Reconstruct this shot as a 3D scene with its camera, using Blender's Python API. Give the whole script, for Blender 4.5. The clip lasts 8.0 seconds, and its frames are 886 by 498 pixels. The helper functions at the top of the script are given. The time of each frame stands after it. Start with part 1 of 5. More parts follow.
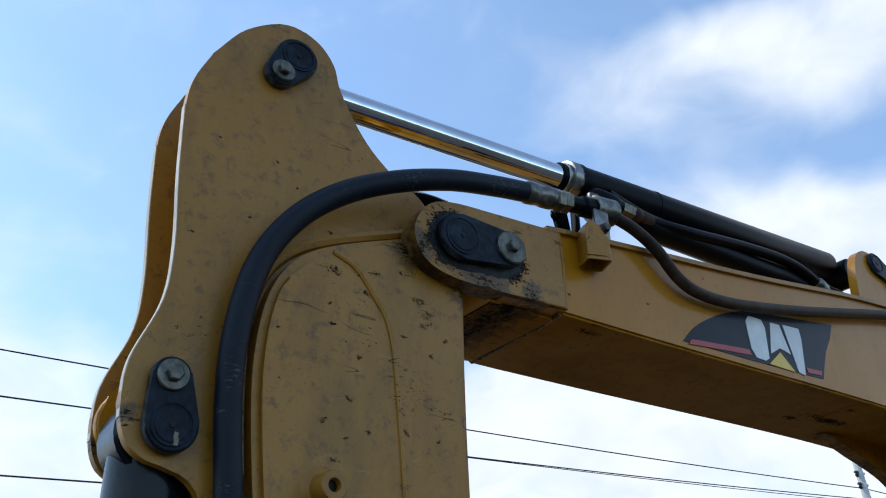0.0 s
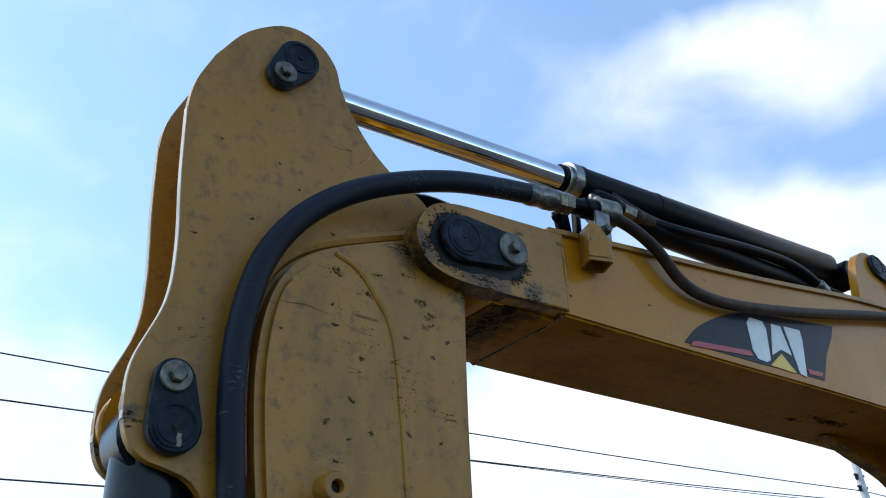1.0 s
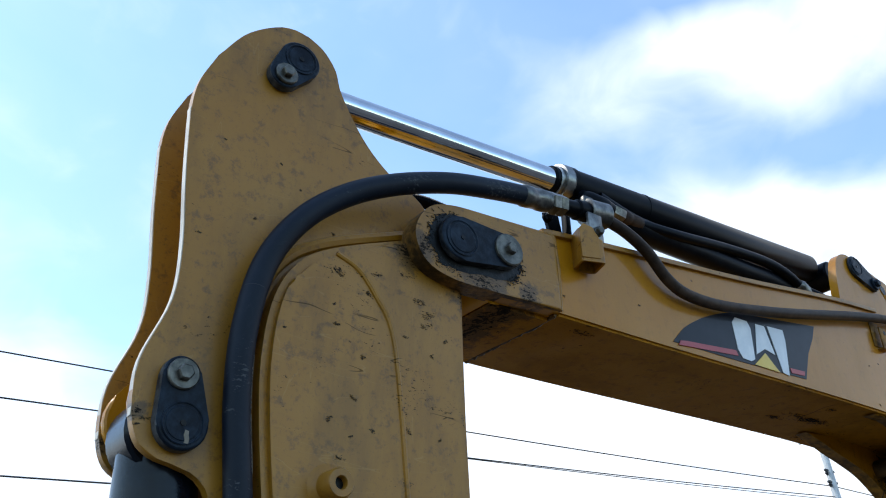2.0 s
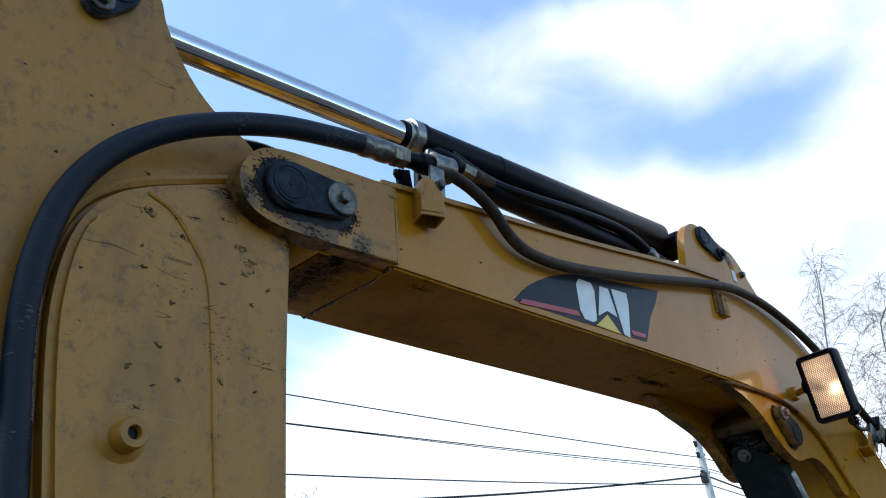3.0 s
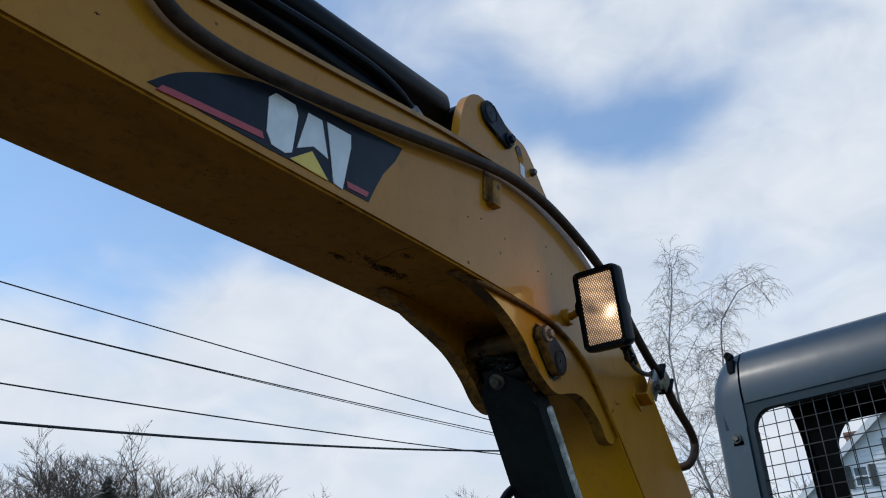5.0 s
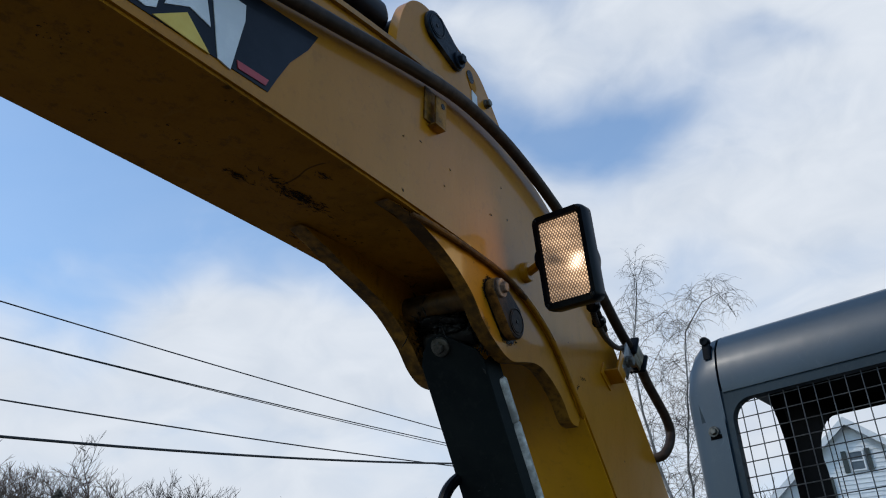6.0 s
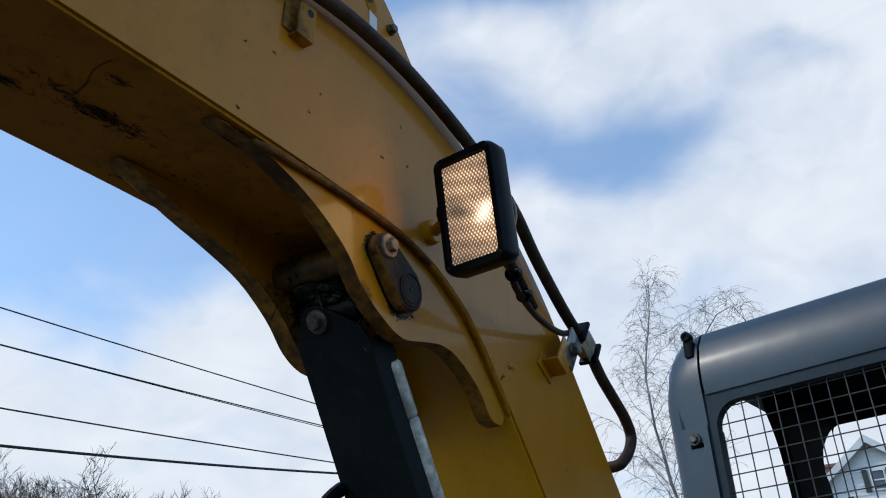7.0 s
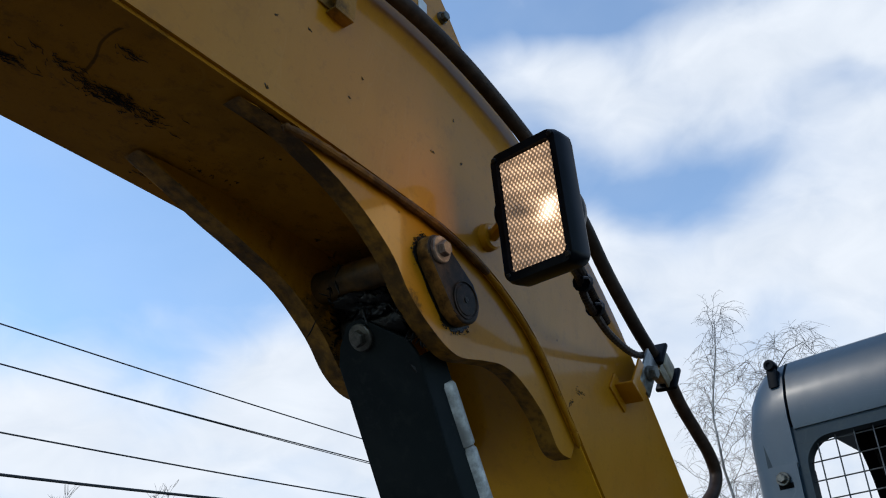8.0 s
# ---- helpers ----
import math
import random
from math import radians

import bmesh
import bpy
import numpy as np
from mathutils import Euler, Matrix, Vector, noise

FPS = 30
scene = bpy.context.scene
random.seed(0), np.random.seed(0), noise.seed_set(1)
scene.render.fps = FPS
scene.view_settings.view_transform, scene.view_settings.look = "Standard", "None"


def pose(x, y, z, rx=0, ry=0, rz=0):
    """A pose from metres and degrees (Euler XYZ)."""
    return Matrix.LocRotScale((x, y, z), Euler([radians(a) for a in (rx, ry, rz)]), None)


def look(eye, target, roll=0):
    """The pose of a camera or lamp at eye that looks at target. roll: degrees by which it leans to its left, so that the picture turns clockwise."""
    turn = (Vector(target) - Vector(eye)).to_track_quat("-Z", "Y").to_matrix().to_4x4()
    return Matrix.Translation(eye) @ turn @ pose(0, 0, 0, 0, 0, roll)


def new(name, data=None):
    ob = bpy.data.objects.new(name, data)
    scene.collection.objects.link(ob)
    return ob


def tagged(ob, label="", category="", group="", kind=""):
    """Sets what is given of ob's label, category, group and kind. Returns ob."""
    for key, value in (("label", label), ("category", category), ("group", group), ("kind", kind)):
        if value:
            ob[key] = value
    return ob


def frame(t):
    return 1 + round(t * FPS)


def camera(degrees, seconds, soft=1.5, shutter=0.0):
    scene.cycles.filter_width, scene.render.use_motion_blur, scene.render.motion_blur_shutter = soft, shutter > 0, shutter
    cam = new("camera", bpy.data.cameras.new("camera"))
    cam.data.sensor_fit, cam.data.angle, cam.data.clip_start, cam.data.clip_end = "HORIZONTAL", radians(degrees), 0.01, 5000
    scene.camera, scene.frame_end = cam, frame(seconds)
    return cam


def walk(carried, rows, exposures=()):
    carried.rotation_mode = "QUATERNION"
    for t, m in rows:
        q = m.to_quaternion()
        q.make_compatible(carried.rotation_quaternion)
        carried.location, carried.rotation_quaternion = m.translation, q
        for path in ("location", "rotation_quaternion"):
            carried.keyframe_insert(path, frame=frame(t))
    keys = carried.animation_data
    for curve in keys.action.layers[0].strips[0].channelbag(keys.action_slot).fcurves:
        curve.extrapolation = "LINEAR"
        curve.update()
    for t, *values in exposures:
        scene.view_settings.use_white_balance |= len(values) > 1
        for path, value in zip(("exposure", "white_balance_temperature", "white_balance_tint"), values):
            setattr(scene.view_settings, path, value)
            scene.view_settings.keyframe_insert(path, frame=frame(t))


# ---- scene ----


cam = camera(54.9, 8.0, soft=1.1)
PATH = [
    (0, (-0.649, -0.814, 1.633), (0.353, 0.53, 2.723), -3.0),
    (0.5, (-0.648, -0.816, 1.632), (0.35, 0.527, 2.727), -3.0),
    (1, (-0.652, -0.811, 1.631), (0.35, 0.529, 2.727), -3.1),
    (2.3, (-0.694, -0.812, 1.622), (0.408, 0.471, 2.69), -4.2),
    (2.5, (-0.679, -0.814, 1.616), (0.477, 0.436, 2.664), -4.9),
    (3, (-0.587, -0.826, 1.61), (0.669, 0.353, 2.627), -6.4),
    (3.5, (-0.426, -0.857, 1.606), (0.86, 0.297, 2.613), -6.0),
    (4, (-0.271, -0.875, 1.614), (1.077, 0.245, 2.576), -4.3),
    (4.5, (-0.136, -0.834, 1.613), (1.284, 0.23, 2.536), -2.9),
    (6, (0.286, -0.597, 1.637), (1.788, 0.328, 2.578), -3.0),
    (6.5, (0.487, -0.598, 1.653), (1.978, 0.332, 2.606), -2.8),
    (7, (0.647, -0.594, 1.692), (2.114, 0.356, 2.664), -2.1),
    (7.5, (0.727, -0.557, 1.705), (2.121, 0.452, 2.724), -1.0),
    (8, (0.763, -0.516, 1.724), (2.114, 0.517, 2.776), -0.3),
]
EXPOSURES = [(0.0, 0.25), (0.5, 0.40), (1.0, 0.45), (2.5, 0.67), (3.0, 0.57), (3.5, -0.08), (4.5, -0.10), (6.0, -0.15), (6.5, -0.10), (8.0, 0.05)]
walk(cam, [(t, look(eye, target, roll)) for t, eye, target, roll in PATH], EXPOSURES)

# ---- light and sky ----
SUN_EL, SUN_AZ = 46.0, 138.0          # the sun's height and its bearing from +X towards +Y
sun_dir = Vector((math.cos(radians(SUN_EL)) * math.cos(radians(SUN_AZ)), math.cos(radians(SUN_EL)) * math.sin(radians(SUN_AZ)), math.sin(radians(SUN_EL))))
sun = new("sun", bpy.data.lights.new("sun", "SUN"))
sun.data.energy, sun.data.angle, sun.data.color = 1.6, radians(4.0), (1.0, 0.94, 0.85)
sun.matrix_world = look(sun_dir * 50, (0, 0, 0))

world = bpy.data.worlds.new("sky")
scene.world = world
world.use_nodes = True
wn, wl = world.node_tree.nodes, world.node_tree.links
wn.clear()


def wmath(op, a, b=None, clamp=False):
    n = wn.new("ShaderNodeMath")
    n.operation, n.use_clamp = op, clamp
    for i, v in enumerate((a, b)):
        if v is None:
            continue
        if isinstance(v, (int, float)):
            n.inputs[i].default_value = v
        else:
            wl.new(v, n.inputs[i])
    return n.outputs[0]


sky = wn.new("ShaderNodeTexSky")
sky.sky_type, sky.sun_disc = "NISHITA", False
sky.sun_elevation, sky.sun_rotation = radians(SUN_EL), radians(90 - SUN_AZ)
sky.air_density, sky.dust_density, sky.ozone_density = 1.0, 0.4, 2.5
coord = wn.new("ShaderNodeTexCoord")


def cloud_noise(scale, detail, rough, offset, warp):
    m = wn.new("ShaderNodeMapping")
    m.inputs["Location"].default_value, m.inputs["Scale"].default_value = offset, (1.0, 1.0, 1.7)
    wl.new(coord.outputs["Generated"], m.inputs["Vector"])
    n = wn.new("ShaderNodeTexNoise")
    n.inputs["Scale"].default_value, n.inputs["Detail"].default_value, n.inputs["Roughness"].default_value = scale, detail, rough
    n.inputs["Distortion"].default_value = warp
    wl.new(m.outputs[0], n.inputs["Vector"])
    return n.outputs["Fac"]


# the banks' outlines wander
drift = wn.new("ShaderNodeTexNoise")
drift.inputs["Scale"].default_value, drift.inputs["Detail"].default_value, drift.inputs["Roughness"].default_value = 5.0, 3.0, 0.45
wl.new(coord.outputs["Generated"], drift.inputs["Vector"])
ragged = wn.new("ShaderNodeVectorMath")
ragged.operation = "MULTIPLY_ADD"
ragged.inputs[1].default_value = (0.13, 0.13, 0.13)
wl.new(drift.outputs["Color"], ragged.inputs[0])
recentre = wn.new("ShaderNodeVectorMath")
recentre.operation = "ADD"
recentre.inputs[1].default_value = (-0.065, -0.065, -0.065)
wl.new(coord.outputs["Generated"], recentre.inputs[0])
wl.new(recentre.outputs[0], ragged.inputs[2])


def cloud_bank(az, el, width, height, lean, amount):
    """A soft cloud mass (or, with a negative amount, a gap) round a bearing and a height, in degrees."""
    d = Vector((math.cos(radians(el)) * math.cos(radians(az)), math.cos(radians(el)) * math.sin(radians(az)), math.sin(radians(el))))
    right = Vector((math.sin(radians(az)), -math.cos(radians(az)), 0))
    over = right.cross(d)
    c, s = math.cos(radians(lean)), math.sin(radians(lean))
    a, b = (right * c + over * s) / math.tan(radians(width)), (over * c - right * s) / math.tan(radians(height))
    dots = []
    for v in (a, b, d):
        n = wn.new("ShaderNodeVectorMath")
        n.operation = "DOT_PRODUCT"
        wl.new(ragged.outputs[0], n.inputs[0])
        n.inputs[1].default_value = v
        dots.append(n.outputs["Value"])
    r2 = wmath("ADD", wmath("MULTIPLY", dots[0], dots[0]), wmath("MULTIPLY", dots[1], dots[1]))
    soft = wmath("POWER", 2.718, wmath("MULTIPLY", r2, -0.9))
    return wmath("MULTIPLY", wmath("MULTIPLY", soft, wmath("GREATER_THAN", dots[2], 0.0)), amount)


# bearing, height, half width, half height, lean, amount
BANKS = [(13, 40.2, 17, 3.4, -9, 0.78), (30, 41, 8, 4.0, 0, 0.55), (-4, 41, 10, 6, 0, 0.6), (24, 45.5, 5, 1.6, -10, -0.55),
         (18.5, 35.0, 8.0, 1.9, -9, -0.54), (2, 36.4, 5, 1.0, -10, -0.5),
         (8, 28.5, 19, 4.4, -9, 1.0), (28, 32, 7, 3.0, -9, 0.55), (-6, 33, 10, 5, 0, 0.7),
         (49.0, 22.4, 7.0, 2.8, 4, 0.95), (62, 18.0, 10, 3.2, 0, 0.75), (85, 21, 7, 6, 0, 0.9), (37, 21.5, 9, 3.8, 0, 0.8), (8, 20, 24, 6, 0, 0.8), (40, 10, 80, 9, 0, 0.95), (62, 28.5, 16, 4.0, 0, -0.35), (52, 38, 14, 6, 0, -0.25)]
banks = None
for row in BANKS:
    one = cloud_bank(*row)
    banks = one if banks is None else wmath("ADD", banks, one)
big = cloud_noise(4.0, 4.0, 0.48, (3.1, 1.7, 0.4), 0.5)
fine = cloud_noise(11.0, 6.0, 0.52, (0.4, 5.2, 2.0), 0.6)
body = wmath("ADD", wmath("MULTIPLY", wmath("MINIMUM", banks, 1.15), 0.95), wmath("ADD", wmath("MULTIPLY", wmath("SUBTRACT", big, 0.5), 1.1), wmath("MULTIPLY", wmath("SUBTRACT", fine, 0.5), 0.50)))
cover = wn.new("ShaderNodeMapRange")
cover.interpolation_type = "SMOOTHSTEP"
cover.inputs["From Min"].default_value, cover.inputs["From Max"].default_value = -0.32, 1.14
wl.new(body, cover.inputs["Value"])
shade = wn.new("ShaderNodeMix")
shade.data_type = "RGBA"
shade.inputs[6].default_value, shade.inputs[7].default_value = (4.15, 4.68, 5.45, 1), (6.15, 6.5, 7.0, 1)
wl.new(fine, shade.inputs[0])
mix = wn.new("ShaderNodeMix")
mix.data_type = "RGBA"
wl.new(wmath("MAXIMUM", cover.outputs[0], wmath("MULTIPLY", big, 0.22)), mix.inputs[0])
clear = wn.new("ShaderNodeMix")
clear.data_type, clear.blend_type = "RGBA", "MULTIPLY"
clear.inputs[0].default_value, clear.inputs[7].default_value = 1.0, (1.42, 1.62, 1.64, 1)
wl.new(sky.outputs[0], clear.inputs[6])
wl.new(clear.outputs[2], mix.inputs[6])
wl.new(shade.outputs[2], mix.inputs[7])
bg = wn.new("ShaderNodeBackground")
bg.inputs["Strength"].default_value = 0.15
wl.new(mix.outputs[2], bg.inputs["Color"])
out = wn.new("ShaderNodeOutputWorld")
wl.new(bg.outputs[0], out.inputs["Surface"])


# ---- materials ----
def material(name):
    m = bpy.data.materials.new(name)
    m.use_nodes = True
    n = m.node_tree.nodes
    return m, n, m.node_tree.links, n["Principled BSDF"]


def tex(n, l, kind, scale, detail=4.0, rough=0.6, stretch=(1, 1, 1), turn=(0, 0, 0), shift=(0, 0, 0)):
    c = n.new("ShaderNodeTexCoord")
    mp = n.new("ShaderNodeMapping")
    mp.inputs["Scale"].default_value, mp.inputs["Rotation"].default_value, mp.inputs["Location"].default_value = stretch, turn, shift
    l.new(c.outputs["Object"], mp.inputs["Vector"])
    t = n.new(kind)
    t.inputs["Scale"].default_value = scale
    if kind == "ShaderNodeTexNoise":
        t.inputs["Detail"].default_value, t.inputs["Roughness"].default_value = detail, rough
    l.new(mp.outputs[0], t.inputs["Vector"])
    return t


def ramp(n, l, src, lo, hi):
    r = n.new("ShaderNodeMapRange")
    r.interpolation_type = "SMOOTHSTEP"
    r.inputs["From Min"].default_value, r.inputs["From Max"].default_value = lo, hi
    l.new(src, r.inputs["Value"])
    return r.outputs[0]


def blend(n, l, fac, a, b):
    m = n.new("ShaderNodeMix")
    m.data_type = "RGBA"
    for i, v in ((0, fac), (6, a), (7, b)):
        if isinstance(v, (tuple, float, int)):
            m.inputs[i].default_value = v if i == 0 else (*v[:3], 1)
        else:
            l.new(v, m.inputs[i])
    return m.outputs[2]


def mul(n, l, a, b):
    m = n.new("ShaderNodeMath")
    m.operation = "MULTIPLY"
    for i, v in enumerate((a, b)):
        if isinstance(v, (int, float)):
            m.inputs[i].default_value = v
        else:
            l.new(v, m.inputs[i])
    return m.outputs[0]


def bump(n, l, p, src, strength, distance):
    b = n.new("ShaderNodeBump")
    b.inputs["Strength"].default_value, b.inputs["Distance"].default_value = strength, distance
    l.new(src, b.inputs["Height"])
    l.new(b.outputs[0], p.inputs["Normal"])


def top_of(n, l, a, b):
    k = n.new("ShaderNodeMath")
    k.operation = "MAXIMUM"
    l.new(a, k.inputs[0])
    l.new(b, k.inputs[1])
    return k.outputs[0]


def calc(n, l, op, a, b=0.0, c=0.0):
    k = n.new("ShaderNodeMath")
    k.operation = op
    for i, v in enumerate((a, b, c)):
        if isinstance(v, (int, float)):
            k.inputs[i].default_value = v
        else:
            l.new(v, k.inputs[i])
    return k.outputs[0]


def scratches(n, l, scale, stretch, turn, shift, width, share):
    """Hair-thin wandering scratches, broken into lengths."""
    a = tex(n, l, "ShaderNodeTexNoise", scale, 1.5, 0.5, stretch=stretch, turn=turn, shift=shift)
    b = tex(n, l, "ShaderNodeTexNoise", scale * 1.7, 2, 0.6, shift=(shift[2] + 3, shift[0], 6))
    off = calc(n, l, "ABSOLUTE", calc(n, l, "SUBTRACT", a.outputs["Fac"], 0.5))
    return mul(n, l, ramp(n, l, off, width, width * 0.35), ramp(n, l, b.outputs["Fac"], share, share + 0.03))


def chips(n, l, scale, shift, level, zone, stretch=(1, 1, 1), turn=(0, 0, 0)):
    """Ragged little flakes where the paint is gone, in clusters."""
    a = tex(n, l, "ShaderNodeTexNoise", scale, 5, 0.72, stretch=stretch, turn=turn, shift=shift)
    return ramp(n, l, calc(n, l, "MULTIPLY_ADD", zone, 0.22, a.outputs["Fac"]), level, level + 0.012)


def paint(name, colour, faded, grime, rough=0.3, coat=0.5, coat_rough=0.06, marks=1.0, grime_amount=1.0, stains=(), chip=(0.011, 0.008, 0.006), pale=(0.50, 0.30, 0.10), gloss=0.35):
    """Sprayed machine paint: faded patches, dust streaks, chips and scrapes; stains: (x, z, reach) of old grease."""
    m, n, l, p = material(name)
    patch = tex(n, l, "ShaderNodeTexNoise", 5.0, 6, 0.6)
    col = blend(n, l, ramp(n, l, patch.outputs["Fac"], 0.4, 0.65), colour, faded)
    streak = tex(n, l, "ShaderNodeTexNoise", 11.0, 6, 0.68, stretch=(1.0, 1.0, 0.3))
    col = blend(n, l, mul(n, l, ramp(n, l, streak.outputs["Fac"], 0.46, 0.66), 0.32 * grime_amount), col, grime)
    cloudy = tex(n, l, "ShaderNodeTexNoise", 48.0, 6, 0.75, shift=(2, 6, 1))
    col = blend(n, l, mul(n, l, ramp(n, l, cloudy.outputs["Fac"], 0.52, 0.66), 0.55 * grime_amount), col, grime)
    light = top_of(n, l, scratches(n, l, 5.0, (1, 1, 8.0), (0, 0.7, 0), (1, 0, 2), 0.006, 0.52), scratches(n, l, 5.0, (8.0, 1, 1), (0, -0.35, 0), (5, 0, 3), 0.006, 0.54))
    col = blend(n, l, mul(n, l, light, 0.15 if marks >= 1 and coat > 0 else 0.06), col, pale)
    zone_t = tex(n, l, "ShaderNodeTexNoise", 11.0, 3, 0.6, shift=(9.3, 2, 3.1))
    zone = mul(n, l, ramp(n, l, zone_t.outputs["Fac"], 0.38, 0.72), marks)
    near = None
    if stains:
        c = n.new("ShaderNodeTexCoord")
        for x, z, reach in stains:
            sub = n.new("ShaderNodeVectorMath")
            sub.operation = "MULTIPLY_ADD"
            sub.inputs[1].default_value, sub.inputs[2].default_value = (1, 0, 1), (-x, 0, -z)
            l.new(c.outputs["Object"], sub.inputs[0])
            ln = n.new("ShaderNodeVectorMath")
            ln.operation = "LENGTH"
            l.new(sub.outputs[0], ln.inputs[0])
            got = calc(n, l, "MULTIPLY_ADD", ln.outputs["Value"], -1.0 / reach, 1.0)
            near = got if near is None else top_of(n, l, near, got)
        near = calc(n, l, "MAXIMUM", near, 0.0)
        zone = calc(n, l, "MAXIMUM", zone, mul(n, l, near, 1.5))
    wear = top_of(n, l, chips(n, l, 130.0, (0, 0, 0), 0.805, zone, (1, 0.6, 2.2), (0, 0.4, 0)), chips(n, l, 44.0, (6, 3, 1), 0.838, zone, (1, 0.6, 2.6), (0, -0.2, 0)))
    dust = tex(n, l, "ShaderNodeTexNoise", 210.0, 4, 0.7, shift=(4, 4, 8))
    col = blend(n, l, mul(n, l, ramp(n, l, dust.outputs["Fac"], 0.56, 0.70), 0.35 * grime_amount * marks), col, grime)
    spot = tex(n, l, "ShaderNodeTexVoronoi", 24.0, stretch=(1, 0.5, 1.2), shift=(7, 0, 2))
    sp = n.new("ShaderNodeSeparateColor")
    l.new(spot.outputs["Color"], sp.inputs[0])
    dots = mul(n, l, ramp(n, l, calc(n, l, "MULTIPLY_ADD", cloudy.outputs["Fac"], 0.3, spot.outputs["Distance"]), 0.245, 0.215), ramp(n, l, sp.outputs[0], 0.14, 0.12))
    wear = top_of(n, l, wear, dots)
    wear = top_of(n, l, wear, mul(n, l, scratches(n, l, 5.0, (1, 1, 7.0), (0, 0.25, 0), (8, 0, 1), 0.008, 0.60), 0.7 if marks >= 1 else 0.0))
    wearf = mul(n, l, wear, 0.9 * marks)
    if near is not None:
        smear = tex(n, l, "ShaderNodeTexNoise", 42.0, 8, 0.8, shift=(1, 9, 4))
        film = ramp(n, l, calc(n, l, "MULTIPLY_ADD", near, 0.45, smear.outputs["Fac"]), 0.67, 0.83)
        col = blend(n, l, mul(n, l, film, 0.75), col, (0.060, 0.032, 0.010))
        thick = ramp(n, l, calc(n, l, "MULTIPLY_ADD", near, 0.36, smear.outputs["Fac"]), 0.895, 0.905)
        wearf = top_of(n, l, wearf, thick)
    col = blend(n, l, wearf, col, chip)
    l.new(col, p.inputs["Base Color"])
    rr = n.new("ShaderNodeMapRange")
    rr.inputs["To Min"].default_value, rr.inputs["To Max"].default_value = rough - 0.06, rough + 0.25
    l.new(streak.outputs["Fac"], rr.inputs["Value"])
    l.new(rr.outputs[0], p.inputs["Roughness"])
    l.new(calc(n, l, "MULTIPLY_ADD", wearf, -0.85 * gloss, gloss), p.inputs["Specular IOR Level"])
    p.inputs["Coat Roughness"].default_value = coat_rough
    l.new(calc(n, l, "MULTIPLY_ADD", wearf, -coat, coat), p.inputs["Coat Weight"])
    fine = tex(n, l, "ShaderNodeTexNoise", 160.0, 2, 0.5)
    slow = tex(n, l, "ShaderNodeTexNoise", 9.0, 2, 0.5, shift=(5, 5, 5))
    h = calc(n, l, "SUBTRACT", calc(n, l, "MULTIPLY_ADD", slow.outputs["Fac"], 1.6, mul(n, l, fine.outputs["Fac"], 0.10)), wearf)
    bump(n, l, p, h, 0.3, 0.0006)
    return m


def plain(name, a, b, rough, metal=0.0, scale=40.0, relief=0.2, spread=0.12, depth=0.0006, coat=0.0, gloss=0.5):
    m, n, l, p = material(name)
    t = tex(n, l, "ShaderNodeTexNoise", scale, 6, 0.65)
    big = tex(n, l, "ShaderNodeTexNoise", scale * 0.18, 3, 0.6, shift=(3, 8, 1))
    l.new(blend(n, l, ramp(n, l, mul(n, l, t.outputs["Fac"], big.outputs["Fac"]), 0.14, 0.4), a, b), p.inputs["Base Color"])
    r = n.new("ShaderNodeMapRange")
    r.inputs["To Min"].default_value, r.inputs["To Max"].default_value = max(rough - spread, 0.03), rough + spread
    l.new(big.outputs["Fac"], r.inputs["Value"])
    l.new(r.outputs[0], p.inputs["Roughness"])
    p.inputs["Metallic"].default_value = metal
    p.inputs["Specular IOR Level"].default_value = gloss
    p.inputs["Coat Weight"].default_value = coat
    bump(n, l, p, t.outputs["Fac"], relief, depth)
    return m


YELLOW = paint("yellow_paint", (0.40, 0.155, 0.002), (0.41, 0.168, 0.006), (0.27, 0.108, 0.003), coat=0.31, coat_rough=0.08, marks=0.66, gloss=0.16, grime_amount=0.75, stains=((0.13, 2.275, 0.06), (1.36, 2.10, 0.07), (1.405, 2.165, 0.05), (1.44, 2.135, 0.045), (1.50, 2.118, 0.035), (1.60, 2.13, 0.03), (1.70, 2.085, 0.04)))
YELLOW_OLD = paint("worn_yellow_paint", (0.315, 0.132, 0.003), (0.335, 0.148, 0.010), (0.125, 0.058, 0.010), rough=0.42, coat=0.26, coat_rough=0.28, grime_amount=1.25, stains=((0.03, 2.262, 0.10), (-0.085, 2.285, 0.06), (0.12, 2.262, 0.05), (-0.42, 2.00, 0.025)))
YELLOW_DIRTY = paint("dirty_yellow_paint", (0.34, 0.130, 0.002), (0.36, 0.145, 0.004), (0.160, 0.066, 0.005), rough=0.55, coat=0.0, coat_rough=0.3, grime_amount=1.2, marks=1.0, gloss=0.10, stains=((1.43, 2.16, 0.15), (1.20, 2.235, 0.07), (0.10, 2.25, 0.10)))
# cleaner yellow, also raised to hold light bounced up from the ground
YELLOW_CLEAN_LIT = paint("clean_lit_yellow_paint", (0.64, 0.285, 0.002), (0.66, 0.30, 0.004), (0.36, 0.15, 0.006), coat=0.3, marks=0.35, grime_amount=0.5)
# wear plus the sun on left-facing edges, both put into one pale colour
WORN_LIT_EDGE = plain("worn_sunlit_plate_edge", (0.46, 0.38, 0.28), (0.62, 0.55, 0.45), 0.5, 0.1)
BLACK = plain("black_paint", (0.001, 0.0016, 0.0028), (0.004, 0.0055, 0.008), 0.34, 0.0, 30, 0.12, gloss=0.06)
PLATE = plain("dark_steel_plate", (0.002, 0.004, 0.008), (0.017, 0.028, 0.044), 0.42, 0.0, 75, 0.6, 0.16, 0.0014, gloss=0.12)
